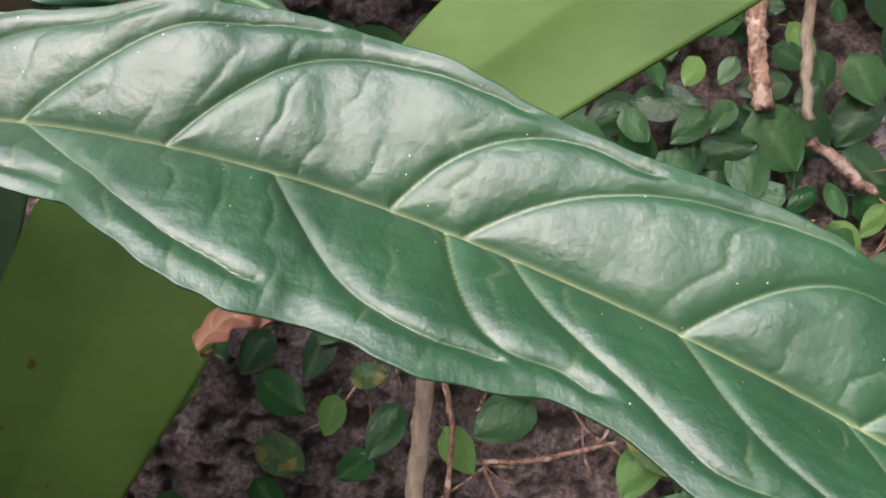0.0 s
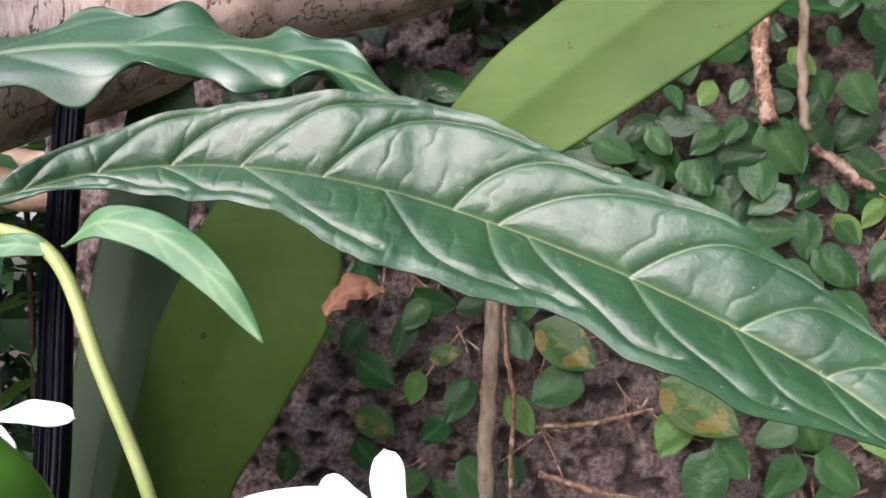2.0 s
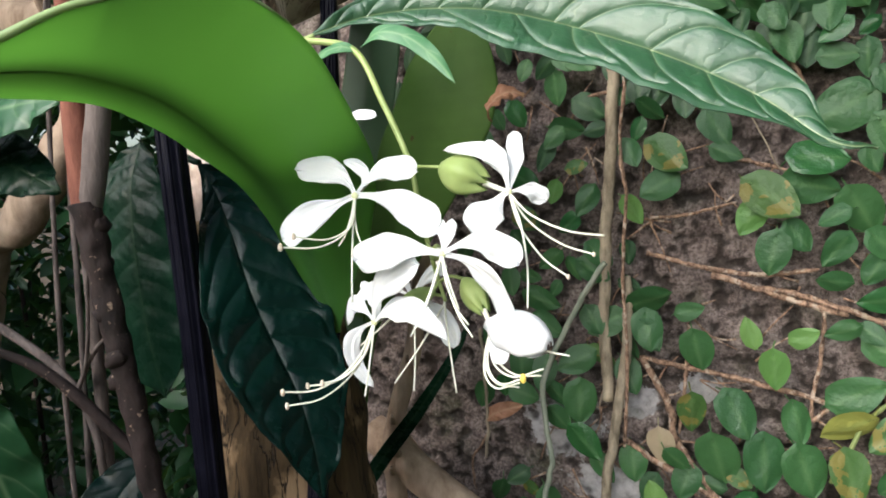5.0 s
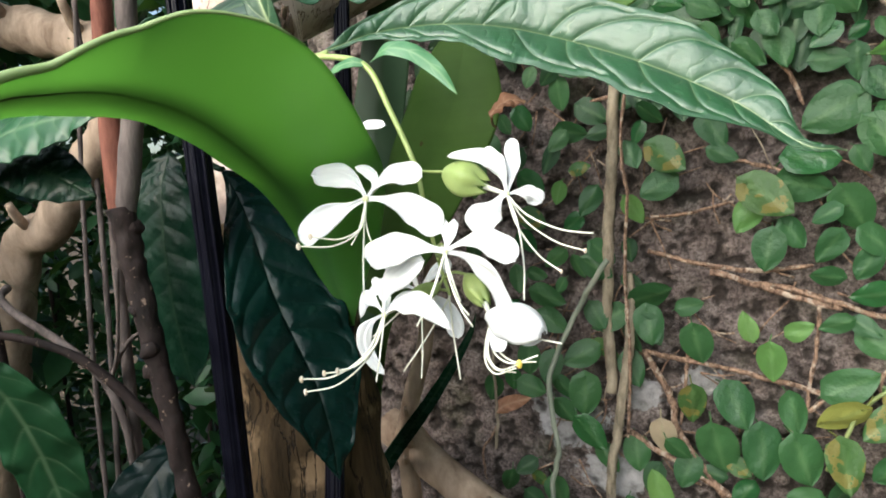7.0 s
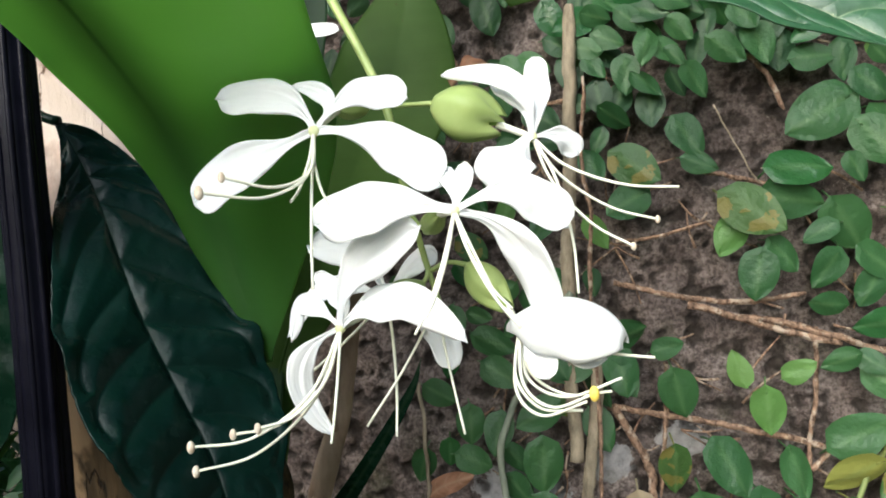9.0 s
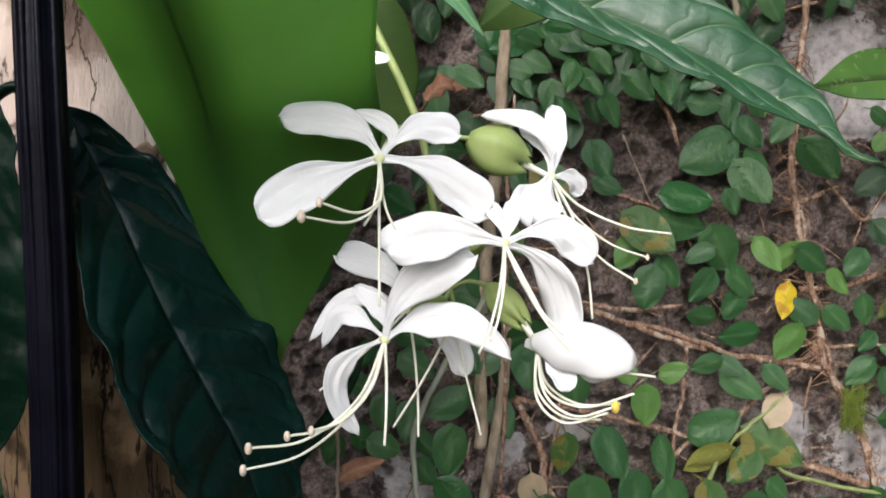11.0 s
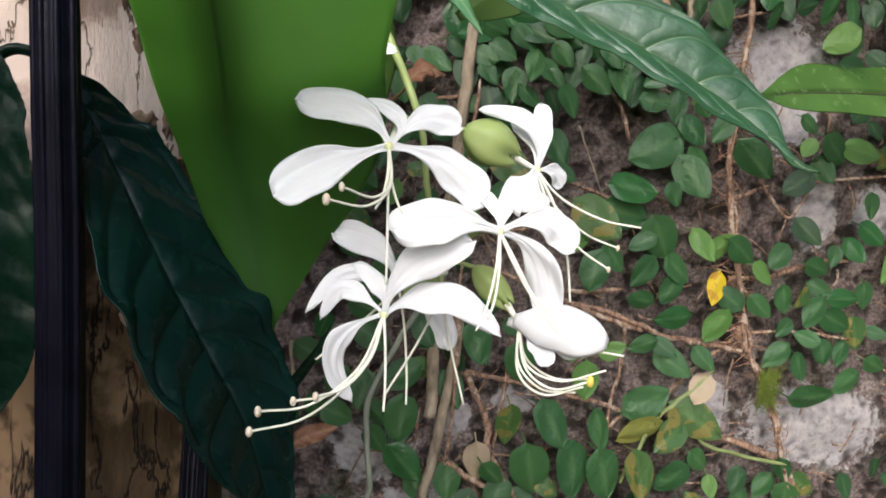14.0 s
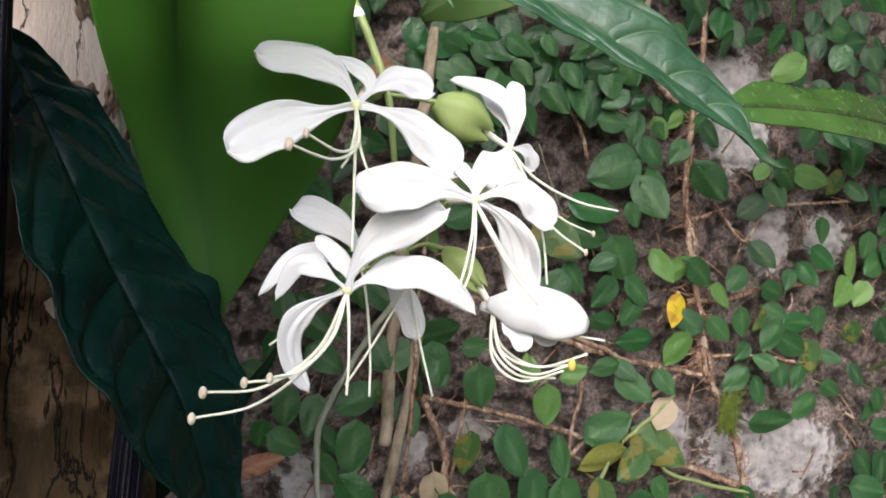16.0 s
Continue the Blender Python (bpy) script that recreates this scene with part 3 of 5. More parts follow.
LOW_EDGE = [(0, 1), (0.08, 3.5), (0.15, 7), (0.25, 14), (0.3, 12), (0.35, 13.5), (0.4, 21), (0.44, 23.5), (0.5, 22.5), (0.54, 23.5), (0.57, 20.5), (0.585, 18.2),
            (0.61, 18.6), (0.64, 22), (0.68, 20.5), (0.71, 20.5), (0.75, 15.5), (0.8, 9), (0.85, 4), (0.9, 1.5), (1, 0.2)]
HIGH_EDGE = [(0, 1), (0.08, 5.4), (0.2, 11), (0.3, 15.5), (0.42, 21.2), (0.47, 21.4), (0.52, 20), (0.55, 19.2), (0.58, 18.6), (0.61, 19.6), (0.67, 19), (0.73, 16), (0.78, 12.5), (0.83, 7), (0.88, 2.4), (1, 0.2)]
LOW_NET = [(0.04, 0.1), (0.12, 0.12), (0.2, 0.14), (0.29, 0.16), (0.435, 0.13), (0.527, 0.07), (0.555, 0.11), (0.622, 0.11), (0.69, 0.1), (0.75, 0.09), (0.81, 0.07), (0.87, 0.05)]
HIGH_NET = [(0.05, 0.1), (0.13, 0.12), (0.21, 0.14), (0.285, 0.155), (0.369, 0.17), (0.5, 0.09), (0.534, 0.13), (0.622, 0.105), (0.695, 0.09), (0.755, 0.08), (0.81, 0.07), (0.86, 0.06)]
main_leaf = quilted_blade("leaf", LEAF_MID, [(0, 0.1, 1)] * 4 + [(0, 0.22, 1), (0, 0.48, 0.9), (0, 0.55, 0.85)], (0, -0.75, -0.65), (LOW_EDGE, HIGH_EDGE), (LOW_NET, HIGH_NET), QUILTED, "large waxy green leaf with sunken veins", 640, 90, quilt=0.0012, swell=0.0011, rib=0.00034, fine=0.00034, mottle=0.00005, seed=3)
of_shrub(main_leaf)
of_shrub(blade("leaf", [(-0.14, 0.082, 1.268), (-0.1, 0.112, 1.286), (-0.06, 0.135, 1.299), (-0.02, 0.152, 1.303), (0.012, 0.158, 1.297), (0.043, 0.16, 1.2805)],
               (0.0, 0.7, 0.8), (0.0, -0.6, -0.8), (0.0155, 0.0165), SHADED, None, "wavy green leaf behind the others", 220, 50, veins=10, quilt=0.0007, wave=(0.0042, 4.2), seed=8, jag=0.34))
of_shrub(blade("leaf", [(-0.064, 0.1065, 1.2575), (-0.066, 0.102, 1.272), (-0.07, 0.098, 1.29), (-0.078, 0.095, 1.315), (-0.086, 0.093, 1.338)], (-0.85, -0.4, 0.2), (0.85, -0.3, 0.1), (0.0075, 0.0075),
               QUILTED, None, "", 90, 30, veins=7, quilt=0.0006, wave=(0.0006, 3), seed=9))
# flower stalk, forks and the two young leaves at the fork
of_shrub(stem("flower_stalk", [(-0.078, 0.106, 1.2524), (-0.0562, 0.107, 1.2582), (-0.0373, 0.106, 1.2568), (-0.0222, 0.1045, 1.2505), (-0.0105, 0.1, 1.231), (-0.0005, 0.0985, 1.2085), (0.0028, 0.098, 1.19), (0.007, 0.099, 1.17), (0.01, 0.1, 1.158)],
              [0.0014, 0.0013, 0.0013, 0.0013, 0.0012, 0.0011, 0.0009, 0.0008, 0.0007], STALK, None, "pale green flower stalk", 70, 10, 0.04))
of_shrub(blade("young_leaf", [(-0.0205, 0.1045, 1.2525), (-0.012, 0.1035, 1.2565), (-0.001, 0.103, 1.2535), (0.009, 0.1028, 1.2455), (0.017, 0.1025, 1.2353)],
               (0.25, 0.5, 0.85), (-0.3, -0.35, -0.8), (0.0036, 0.0038), BRACT, None, "small pale young leaf", 70, 24, veins=5, quilt=0.0001, wave=(0.0003, 2), seed=12, rib=0.0004))
of_shrub(blade("young_leaf", [(-0.022, 0.1045, 1.2515), (-0.028, 0.1025, 1.2532), (-0.035, 0.1015, 1.2515), (-0.041, 0.101, 1.2465)],
               (0.1, 0.6, 0.8), (-0.1, -0.45, -0.8), (0.0026, 0.0026), BRACT, None, "small pale young leaf", 50, 20, veins=4, quilt=0.0001, wave=(0.0002, 2), seed=13, rib=0.0004))


def petal(c, tip, bow, width, hint=(0, -1, 0.35), cup=0.12, curl=0.0, blunt=True, hook=(0, 0, 0), even=False):
    """Vertices and faces of one spoon-shaped petal from the throat c to its tip: a narrow claw that widens to a limb with an uneven,
    blunt end. even: strap-shaped; hook: how far the end bends out of its line."""
    c, tip, bow, hook = (np.array(q, float) for q in (c, tip, bow, hook))
    tip = tip - hook
    ctrl = 2 * ((c + tip) / 2 + bow) - (c + tip) / 2
    nu, nv = 34, 19
    odd = 700 * width + 60 * tip[0] + 90 * tip[2]
    verts = []
    for i in range(nu):
        u = i / (nu - 1)
        late = max(0.0, (u - 0.6) / 0.4)
        q = (1 - u) ** 2 * c + 2 * u * (1 - u) * ctrl + u * u * tip + hook * late**1.8
        d = 2 * (1 - u) * (ctrl - c) + 2 * u * (tip - ctrl) + hook * 4.5 * late**0.8
        d /= np.linalg.norm(d) + 1e-12
        h = np.array(hint, float)
        side = np.cross(d, h)
        side /= np.linalg.norm(side) + 1e-12
        nrm = np.cross(side, d)
        open_ = min(1.0, max(0.0, (u - 0.1) / (0.35 if even else 0.56)))
        claw = 0.17 + 0.83 * open_ * open_ * (3 - 2 * open_)
        if even:
            claw *= 1 - 0.25 * late
        end = max(0.0, 1 - max(0.0, (u - 0.7) / 0.3) ** (3.4 if blunt else 1.7)) ** 0.5
        w = width / 2 * claw * end
        for j in range(nv):
            v = 2 * j / (nv - 1) - 1
            ripple = 0.075 * width * math.sin(9 * u + 4 * v + odd) * abs(v) ** 1.5 * min(1, 2 * u)
            w_ = w * (1.02 + 0.09 * noise.noise(Vector((5 * u, 1.5 * np.sign(v), odd))) + 0.04 * math.sin(17 * u + 2 * v + odd))
            ragged = d * (width * 0.16 * late**4 * noise.noise(Vector((odd, 2.1 * v, 3.7))) - width * 0.1 * late**6 * math.exp(-((v / 0.25) ** 2)))
            crease = 0.02 * width * math.sin(22 * v + 3 * u) * math.sin(math.pi * u) + 0.09 * width * noise.noise(Vector((3.4 * u, 2.2 * v, odd)))
            fold = -0.05 * width * math.exp(-((v / 0.16) ** 2)) * math.sin(math.pi * min(1, 1.1 * u))
            verts.append(q + ragged + side * w_ * v + nrm * (cup * w * (v * v) + ripple + crease + fold) - nrm * curl * u * u * width)
    faces = [(i * nv + j, (i + 1) * nv + j, (i + 1) * nv + j + 1, i * nv + j + 1) for i in range(nu - 1) for j in range(nv - 1)]
    return verts, faces


def ball(c, r, squash=(1, 1, 1), nu=8, nv=10):
    verts = [(c[0] + r * squash[0] * math.sin(math.pi * i / nu) * math.cos(2 * math.pi * j / nv), c[1] + r * squash[1] * math.sin(math.pi * i / nu) * math.sin(2 * math.pi * j / nv),
              c[2] + r * squash[2] * math.cos(math.pi * i / nu)) for i in range(nu + 1) for j in range(nv)]
    faces = [(i * nv + j, (i + 1) * nv + j, (i + 1) * nv + (j + 1) % nv, i * nv + (j + 1) % nv) for i in range(nu) for j in range(nv)]
    return verts, faces


def calyx(base, end, width, seed=0):
    """An inflated green calyx that opens towards the flower, with pointed lobes."""
    base, end = np.array(base, float), np.array(end, float)
    d = end - base
    length = np.linalg.norm(d)
    d /= length
    s = np.cross(d, (0.2, 0.3, 0.93))
    s /= np.linalg.norm(s)
    t_ = np.cross(d, s)
    nu, nv = 14, 25
    verts = []
    for i in range(nu):
        u = i / (nu - 1)
        for j in range(nv):
            a = 2 * math.pi * j / nv + seed
            ridge = 1 + 0.05 * math.cos(5 * a) - 0.03 * abs(math.sin(2.5 * a)) ** 8
            r = width / 2 * (math.sin(math.pi * min(1, u * 0.86 + 0.06)) ** 0.75) * ridge
            reach = u * length * (1 + 0.12 * u * u * math.cos(5 * a))
            verts.append(base + d * reach + (s * math.cos(a) + t_ * math.sin(a)) * r)
    faces = [(i * nv + j, i * nv + (j + 1) % nv, (i + 1) * nv + (j + 1) % nv, (i + 1) * nv + j) for i in range(nu - 1) for j in range(nv)]
    faces.append(tuple(range(nv))[::-1])
    return verts, faces


def flower(c, petals, stamens, cal=None, label="white five-petalled flower with long curving stamens", throat=0.0013):
    v, f = ball(c, throat, (1, 0.8, 1))
    head = mesh_object("flower", v, f, THROAT, None, label)
    of_shrub(head)
    for tip, bow, width, *more in petals:
        extra = more[0] if more else {}
        pv, pf = petal(c, tip, bow, width, **extra)
        ob = mesh_object("petal", pv, pf, PETAL)
        s = ob.modifiers.new("thickness", "SOLIDIFY")
        s.thickness, s.offset = 0.00028, 0
        under(ob, head)
    for tip, bow, *kind in stamens:
        m_, tp, bw = np.array(c, float), np.array(tip, float), np.array(bow, float)
        pv, pf = tube([m_, m_ * 0.68 + tp * 0.32 + bw * 0.85, m_ * 0.3 + tp * 0.7 + bw * 0.8, tp], [0.00042, 0.00038, 0.00034, 0.0003], 26, 7)
        ob = mesh_object("stamen", pv, pf, FILAMENT)
        under(ob, head)
        if kind and kind[0]:
            av, af = ball(tip, 0.0011 * kind[1] if len(kind) > 1 else 0.0011, (0.8, 0.7, 1.25))
            ab = mesh_object("anther", av, af, ANTHER_YELLOW if kind[0] == "yellow" else ANTHER)
            under(ab, head)
    if cal:
        base, end, width = cal
        cv, cf = calyx(base, end, width)
        under(mesh_object("calyx", cv, cf, CALYX, None, "pale green inflated calyx"), head)
        pv, pf = tube([end, (np.array(end) + np.array(c)) / 2, c], [0.0011, 0.0009, 0.0008], 10, 8)
        under(mesh_object("tube", pv, pf, FILAMENT), head)
    return head


flower((-0.0098, 0.0742, 1.198), [
    ((-0.0335, 0.0762, 1.2078), (0.0042, 0, 0.003), 0.0092),
    ((-0.0376, 0.0705, 1.1835), (-0.0005, 0, 0.0016), 0.0118),
    ((0.0096, 0.0825, 1.2048), (-0.0005, 0, 0.0045), 0.0085),
    ((-0.0165, 0.0795, 1.2100), (0.0058, 0, 0.0012), 0.0042, {"blunt": False}),
    ((0.0165, 0.081, 1.1845), (0.0015, 0, 0.0035), 0.0112)],
    [((-0.0236, 0.0500, 1.1835), (0.006, 0.002, -0.0065), "pale"), ((-0.0205, 0.053, 1.1865), (0.005, 0.002, -0.0065), "pale", 0.8), ((-0.0088, 0.0661, 1.1637), (0, -0.001, 0)),
     ((-0.0055, 0.07, 1.181), (-0.001, -0.001, -0.001)), ((-0.0125, 0.066, 1.182), (0.001, -0.001, -0.002))],
    ((-0.0035, 0.0935, 1.2065), (-0.0072, 0.083, 1.2045), 0.0055))
flower((0.0203, 0.0743, 1.1782), [
    ((-0.0085, 0.069, 1.1770), (0.001, -0.001, 0.0025), 0.0118),
    ((0.0222, 0.0796, 1.1888), (0.0006, 0, 0), 0.0042, {"blunt": False}),
    ((0.0160, 0.083, 1.1885), (0.001, 0, 0.0008), 0.0038, {"blunt": False}),
    ((0.0432, 0.0825, 1.1735), (0.0015, 0, 0.0055), 0.0095),
    ((0.0375, 0.086, 1.1535), (0.004, 0, 0.0048), 0.0098, {"hint": (-0.45, -0.9, 0.1)})],
    [((0.0135, 0.062, 1.154), (0.0008, -0.002, -0.002)), ((0.016, 0.061, 1.157), (0.0008, -0.002, -0.002)), ((0.034, 0.062, 1.1545), (-0.001, -0.002, -0.0015)),
     ((0.0325, 0.063, 1.158), (-0.001, -0.002, -0.0015)), ((0.0285, 0.066, 1.162), (0, -0.001, 0))],
    ((0.009, 0.095, 1.1755), (0.0155, 0.083, 1.1785), 0.0055))
flower((0.0356, 0.0995, 1.1964), [
    ((0.0158, 0.0925, 1.2118), (0.0062, 0, 0.005), 0.0058, {"blunt": False, "even": True}),
    ((0.0366, 0.105, 1.2172), (0.0016, 0, -0.0008), 0.0058),
    ((0.0286, 0.0868, 1.1838), (-0.0008, -0.002, 0.0012), 0.0135),
    ((0.0462, 0.1085, 1.1925), (0.001, 0, 0.002), 0.0066),
    ((0.0262, 0.1, 1.2118), (0.002, 0, 0.0028), 0.0075)],
    [((0.0680, 0.0956, 1.1812), (-0.003, 0, -0.0035)), ((0.0635, 0.1016, 1.1745), (-0.003, 0, -0.0035), "pale", 0.7), ((0.057, 0.091, 1.1685), (-0.003, 0, -0.003), "pale", 0.7),
     ((0.0445, 0.0860, 1.1590), (0.0025, 0, 0.002))],
    ((0.0125, 0.0955, 1.2062), (0.0275, 0.0975, 1.2000), 0.0138))
flower((-0.0083, 0.0792, 1.1543), [
    ((0.0130, 0.0717, 1.1752), (-0.0048, 0, 0.0022), 0.0098),
    ((0.0216, 0.0715, 1.1512), (-0.0015, 0, 0.0048), 0.0084, {"even": True, "hook": (0.0012, 0, -0.0048), "blunt": False}),
    ((-0.0155, 0.0882, 1.128), (-0.0068, 0, 0.003), 0.0062, {"hint": (0.3, -1, 0.2), "even": True, "hook": (0.0035, 0, -0.001)}),
    ((-0.0252, 0.09, 1.1505), (-0.0015, 0, 0.0045), 0.0055, {"even": True, "hook": (-0.001, 0, -0.0055), "blunt": False}),
    ((-0.0165, 0.0865, 1.1668), (0.0035, 0, -0.0008), 0.0048)],
    [((-0.0377, 0.0644, 1.1318), (0.004, 0, -0.0075), "pale"), ((-0.0403, 0.0698, 1.1250), (0.005, 0, -0.007), "pale"), ((-0.0298, 0.068, 1.1335), (0.004, 0, -0.006), "pale", 0.9),
     ((-0.0245, 0.069, 1.1345), (0.003, 0, -0.005), "pale", 0.9), ((-0.0075, 0.068, 1.1315), (0.0005, -0.001, -0.001))],
    ((0.0068, 0.0975, 1.1625), (-0.0018, 0.087, 1.158), 0.0072))
flower((0.0308, 0.0888, 1.1518), [
    ((0.0372, 0.0800, 1.1418), (0.0005, -0.001, 0.001), 0.0062, {"cup": 0.4}),
    ((0.0495, 0.0875, 1.1445), (0, 0, 0.001), 0.009, {"cup": 0.4})],
    [((0.0465, 0.0705, 1.1402), (-0.005, -0.002, -0.0085), "yellow", 1.15), ((0.0440, 0.074, 1.1362), (-0.006, -0.001, -0.006)), ((0.0590, 0.0795, 1.1455), (-0.003, 0, -0.001)),
     ((0.0520, 0.074, 1.1425), (-0.006, 0, -0.009)), ((0.0450, 0.0715, 1.1385), (-0.0065, -0.001, -0.0095)), ((0.0500, 0.0785, 1.1390), (-0.005, 0, -0.006))],
    ((0.0185, 0.0975, 1.1665), (0.0275, 0.0915, 1.1570), 0.0088), "white flower still cupped, its stamens curling below", 0.0014)
hood_head = [ob for ob in shrub.children if ob.name.startswith("flower.") or ob.name == "flower"][-1]
ax = np.array((0.0532, 0.0780, 1.1496)) - np.array((0.0296, 0.0893, 1.1533))
up_ = np.array((0.1, -0.35, 0.93))
for spread, size, shift in ((1.95, 0.0078, (0, 0, 0)), (1.5, 0.0066, (-0.0012, 0.0022, -0.0012))):
    reach = np.linalg.norm(ax)
    d = ax / reach
    up_ = up_ - d * (up_ @ d)
    up_ /= np.linalg.norm(up_)
    side = np.cross(d, up_)
    hv = []
    for i in range(26):
        u = i / 25
        r = size * (math.sin(math.pi * min(1.0, 0.03 + 0.95 * u**1.25)) ** 0.62)
        for j in range(25):
            a = spread * (2 * j / 24 - 1)
            rr = r * (1 + 0.04 * math.sin(3 * a + 9 * u) + 0.05 * (abs(a) / spread) ** 3 * math.sin(14 * u + 2 * a))
            hv.append(np.array((0.0296, 0.0893, 1.1525)) + np.array(shift) + ax * u + up_ * rr * math.cos(a) + side * rr * 0.95 * math.sin(a))
    hf = [(i * 25 + j, (i + 1) * 25 + j, (i + 1) * 25 + j + 1, i * 25 + j + 1) for i in range(25) for j in range(24)]
    cup = mesh_object("petal", hv, hf, PETAL, None, "white petal still folded into a hood")
    cup.modifiers.new("thickness", "SOLIDIFY").thickness = 0.0003
    under(cup, hood_head)
flower((-0.0035, 0.1, 1.1595), [
    ((-0.0240, 0.1, 1.1742), (0.0035, 0, 0.0035), 0.0085), ((0.0122, 0.1, 1.1412), (0.003, 0, 0.003), 0.0075), ((-0.0298, 0.098, 1.1510), (-0.001, 0, 0.0052), 0.0055, {"even": True, "hook": (-0.002, 0, -0.005), "blunt": False}),
    ((0.009, 0.105, 1.17), (0, 0, 0.002), 0.006)],
    [((0.0, 0.09, 1.127), (0.001, 0, 0)), ((-0.026, 0.09, 1.139), (0, 0, -0.001))], None, "white flower hidden behind the others", 0.0012)
flower((-0.0285, 0.0925, 1.2235), [
    ((-0.0085, 0.0905, 1.2256), (0, 0, 0.0014), 0.0036), ((-0.018, 0.089, 1.2195), (0, 0, 0.001), 0.0045), ((-0.03, 0.094, 1.211), (0.001, 0, 0), 0.006)],
    [((-0.03, 0.085, 1.205), (0, 0, -0.002))], ((-0.033, 0.1, 1.224), (-0.0275, 0.096, 1.2235), 0.0045), "small withered white flower half hidden by a frond", 0.001)
for pts in ([(-0.0003, 0.0985, 1.2075), (0.006, 0.0965, 1.2068), (0.0128, 0.0955, 1.2062)], [(-0.0006, 0.0985, 1.208), (-0.002, 0.096, 1.2075), (-0.0036, 0.0934, 1.2066)],
            [(0.0045, 0.0985, 1.18), (0.007, 0.0965, 1.177), (0.0092, 0.095, 1.1756)], [(0.008, 0.0992, 1.166), (0.0075, 0.0985, 1.164), (0.0067, 0.0974, 1.1625)],
            [(0.0085, 0.0993, 1.1655), (0.013, 0.0985, 1.1675), (0.0186, 0.0976, 1.1666)], [(0.0095, 0.1, 1.16), (0.004, 0.1, 1.1605), (-0.0035, 0.1, 1.1597)],
            [(-0.058, 0.107, 1.2575), (-0.048, 0.104, 1.238), (-0.033, 0.1, 1.224)]):
    of_shrub(stem("pedicel", pts, [0.0006, 0.0006, 0.0007], STALK, None, "", 10, 7, 0.05))
for pts in ([(0.0095, 0.1, 1.159), (0.012, 0.096, 1.145), (0.0165, 0.09, 1.1275)], [(0.01, 0.1, 1.158), (0.002, 0.094, 1.143), (-0.0065, 0.088, 1.13)]):
    of_shrub(stem("spent_style", pts, [0.0004, 0.00035, 0.0003], FILAMENT, None, "withered style left by a fallen flower", 14, 6, 0.0))


# ---- ferns with broad strap fronds ----
def fern_frond(fern, name, mid, high, low, width, mat, label, rib_mat=None, **more):
    ob = under(blade(name, mid, high, low, width, mat, None, label, **more), fern)
    under(stem("midrib", mid, [0.0022, 0.0012, 0.0004, 0.0003, 0.0002] if rib_mat else [0.0024, 0.0012, 0.0004, 0.0003, 0.0002], rib_mat or mat, None, "", 80, 8, 0.05), ob)
    return ob


fern = thing("strap_fern", (-0.22, -0.05, GROUND), "fern with a broad bright green arching frond", "fern")
fern_frond(fern, "frond", [(-0.22, -0.05, GROUND), (-0.15, -0.07, 1.1), (-0.085, -0.052, 1.208), (-0.071, -0.023, 1.2295), (-0.0655, -0.006, 1.2345), (-0.0583, 0.012, 1.2355), (-0.0495, 0.032, 1.2297),
                           (-0.0495, 0.058, 1.2178), (-0.0515, 0.085, 1.2015), (-0.048, 0.1, 1.178), (-0.041, 0.108, 1.143)],
           [(0.5, -0.5, 0.5), (0.5, -0.6, 0.4), (0.6, -0.5, 0.3), (0.75, -0.5, 0.3), (0.78, -0.4, 0.35), (0.8, -0.3, 0.48), (0.85, -0.02, 0.5), (0.86, -0.06, 0.5), (0.87, -0.2, 0.42), (0.95, -0.1, 0.2), (0.9, -0.1, 0.3)],
           [(-0.5, 0.5, -0.5), (-0.5, 0.6, -0.4), (-0.6, 0.5, -0.3), (-0.8, 0.5, -0.3), (-0.8, 0.4, -0.25), (-0.75, 0.6, -0.4), (-0.5, 0.8, -0.4), (-0.62, 0.65, -0.3), (-0.8, 0.45, -0.1), (-0.9, 0.25, 0), (-0.9, 0.1, 0)],
           (0.027, 0.025), FROND, "broad bright green frond arching over, with a dark midrib", rib_mat=MIDRIB, nu=240, nv=44, rib=0.0068, wave=(0.0005, 3), seed=21, thick=0.0008, arch=0.08,
           edges=([(0, 4), (0.1, 6), (0.2, 10), (0.3, 13), (0.4, 14), (0.5, 15), (0.6, 16), (0.7, 17), (0.8, 18), (0.9, 14), (0.96, 7), (1, 0.2)],
                  [(0, 4), (0.1, 6), (0.2, 8), (0.3, 11), (0.4, 16), (0.5, 29), (0.55, 39), (0.6, 45), (0.65, 45), (0.7, 43.5), (0.75, 42), (0.8, 42), (0.85, 39), (0.9, 31), (0.95, 16), (1, 0.2)]))
# the pale thickened margin along the near side of the frond's bend
bright = fern.children[0]
rim_rows = np.array([v.co for v in bright.data.vertices]).reshape(240, 44, 3)[40:150:6, 43]
under(stem("margin", [tuple(q) for q in rim_rows], [0.002, 0.0017, 0.0012, 0.0008, 0.0004], PALE_RIM, None, "pale thickened margin", 110, 8, 0.05), bright)
fern2 = thing("strap_fern", (-0.09, 0.18, 0.92), "fern with long olive strap fronds growing from the trunk", "fern")
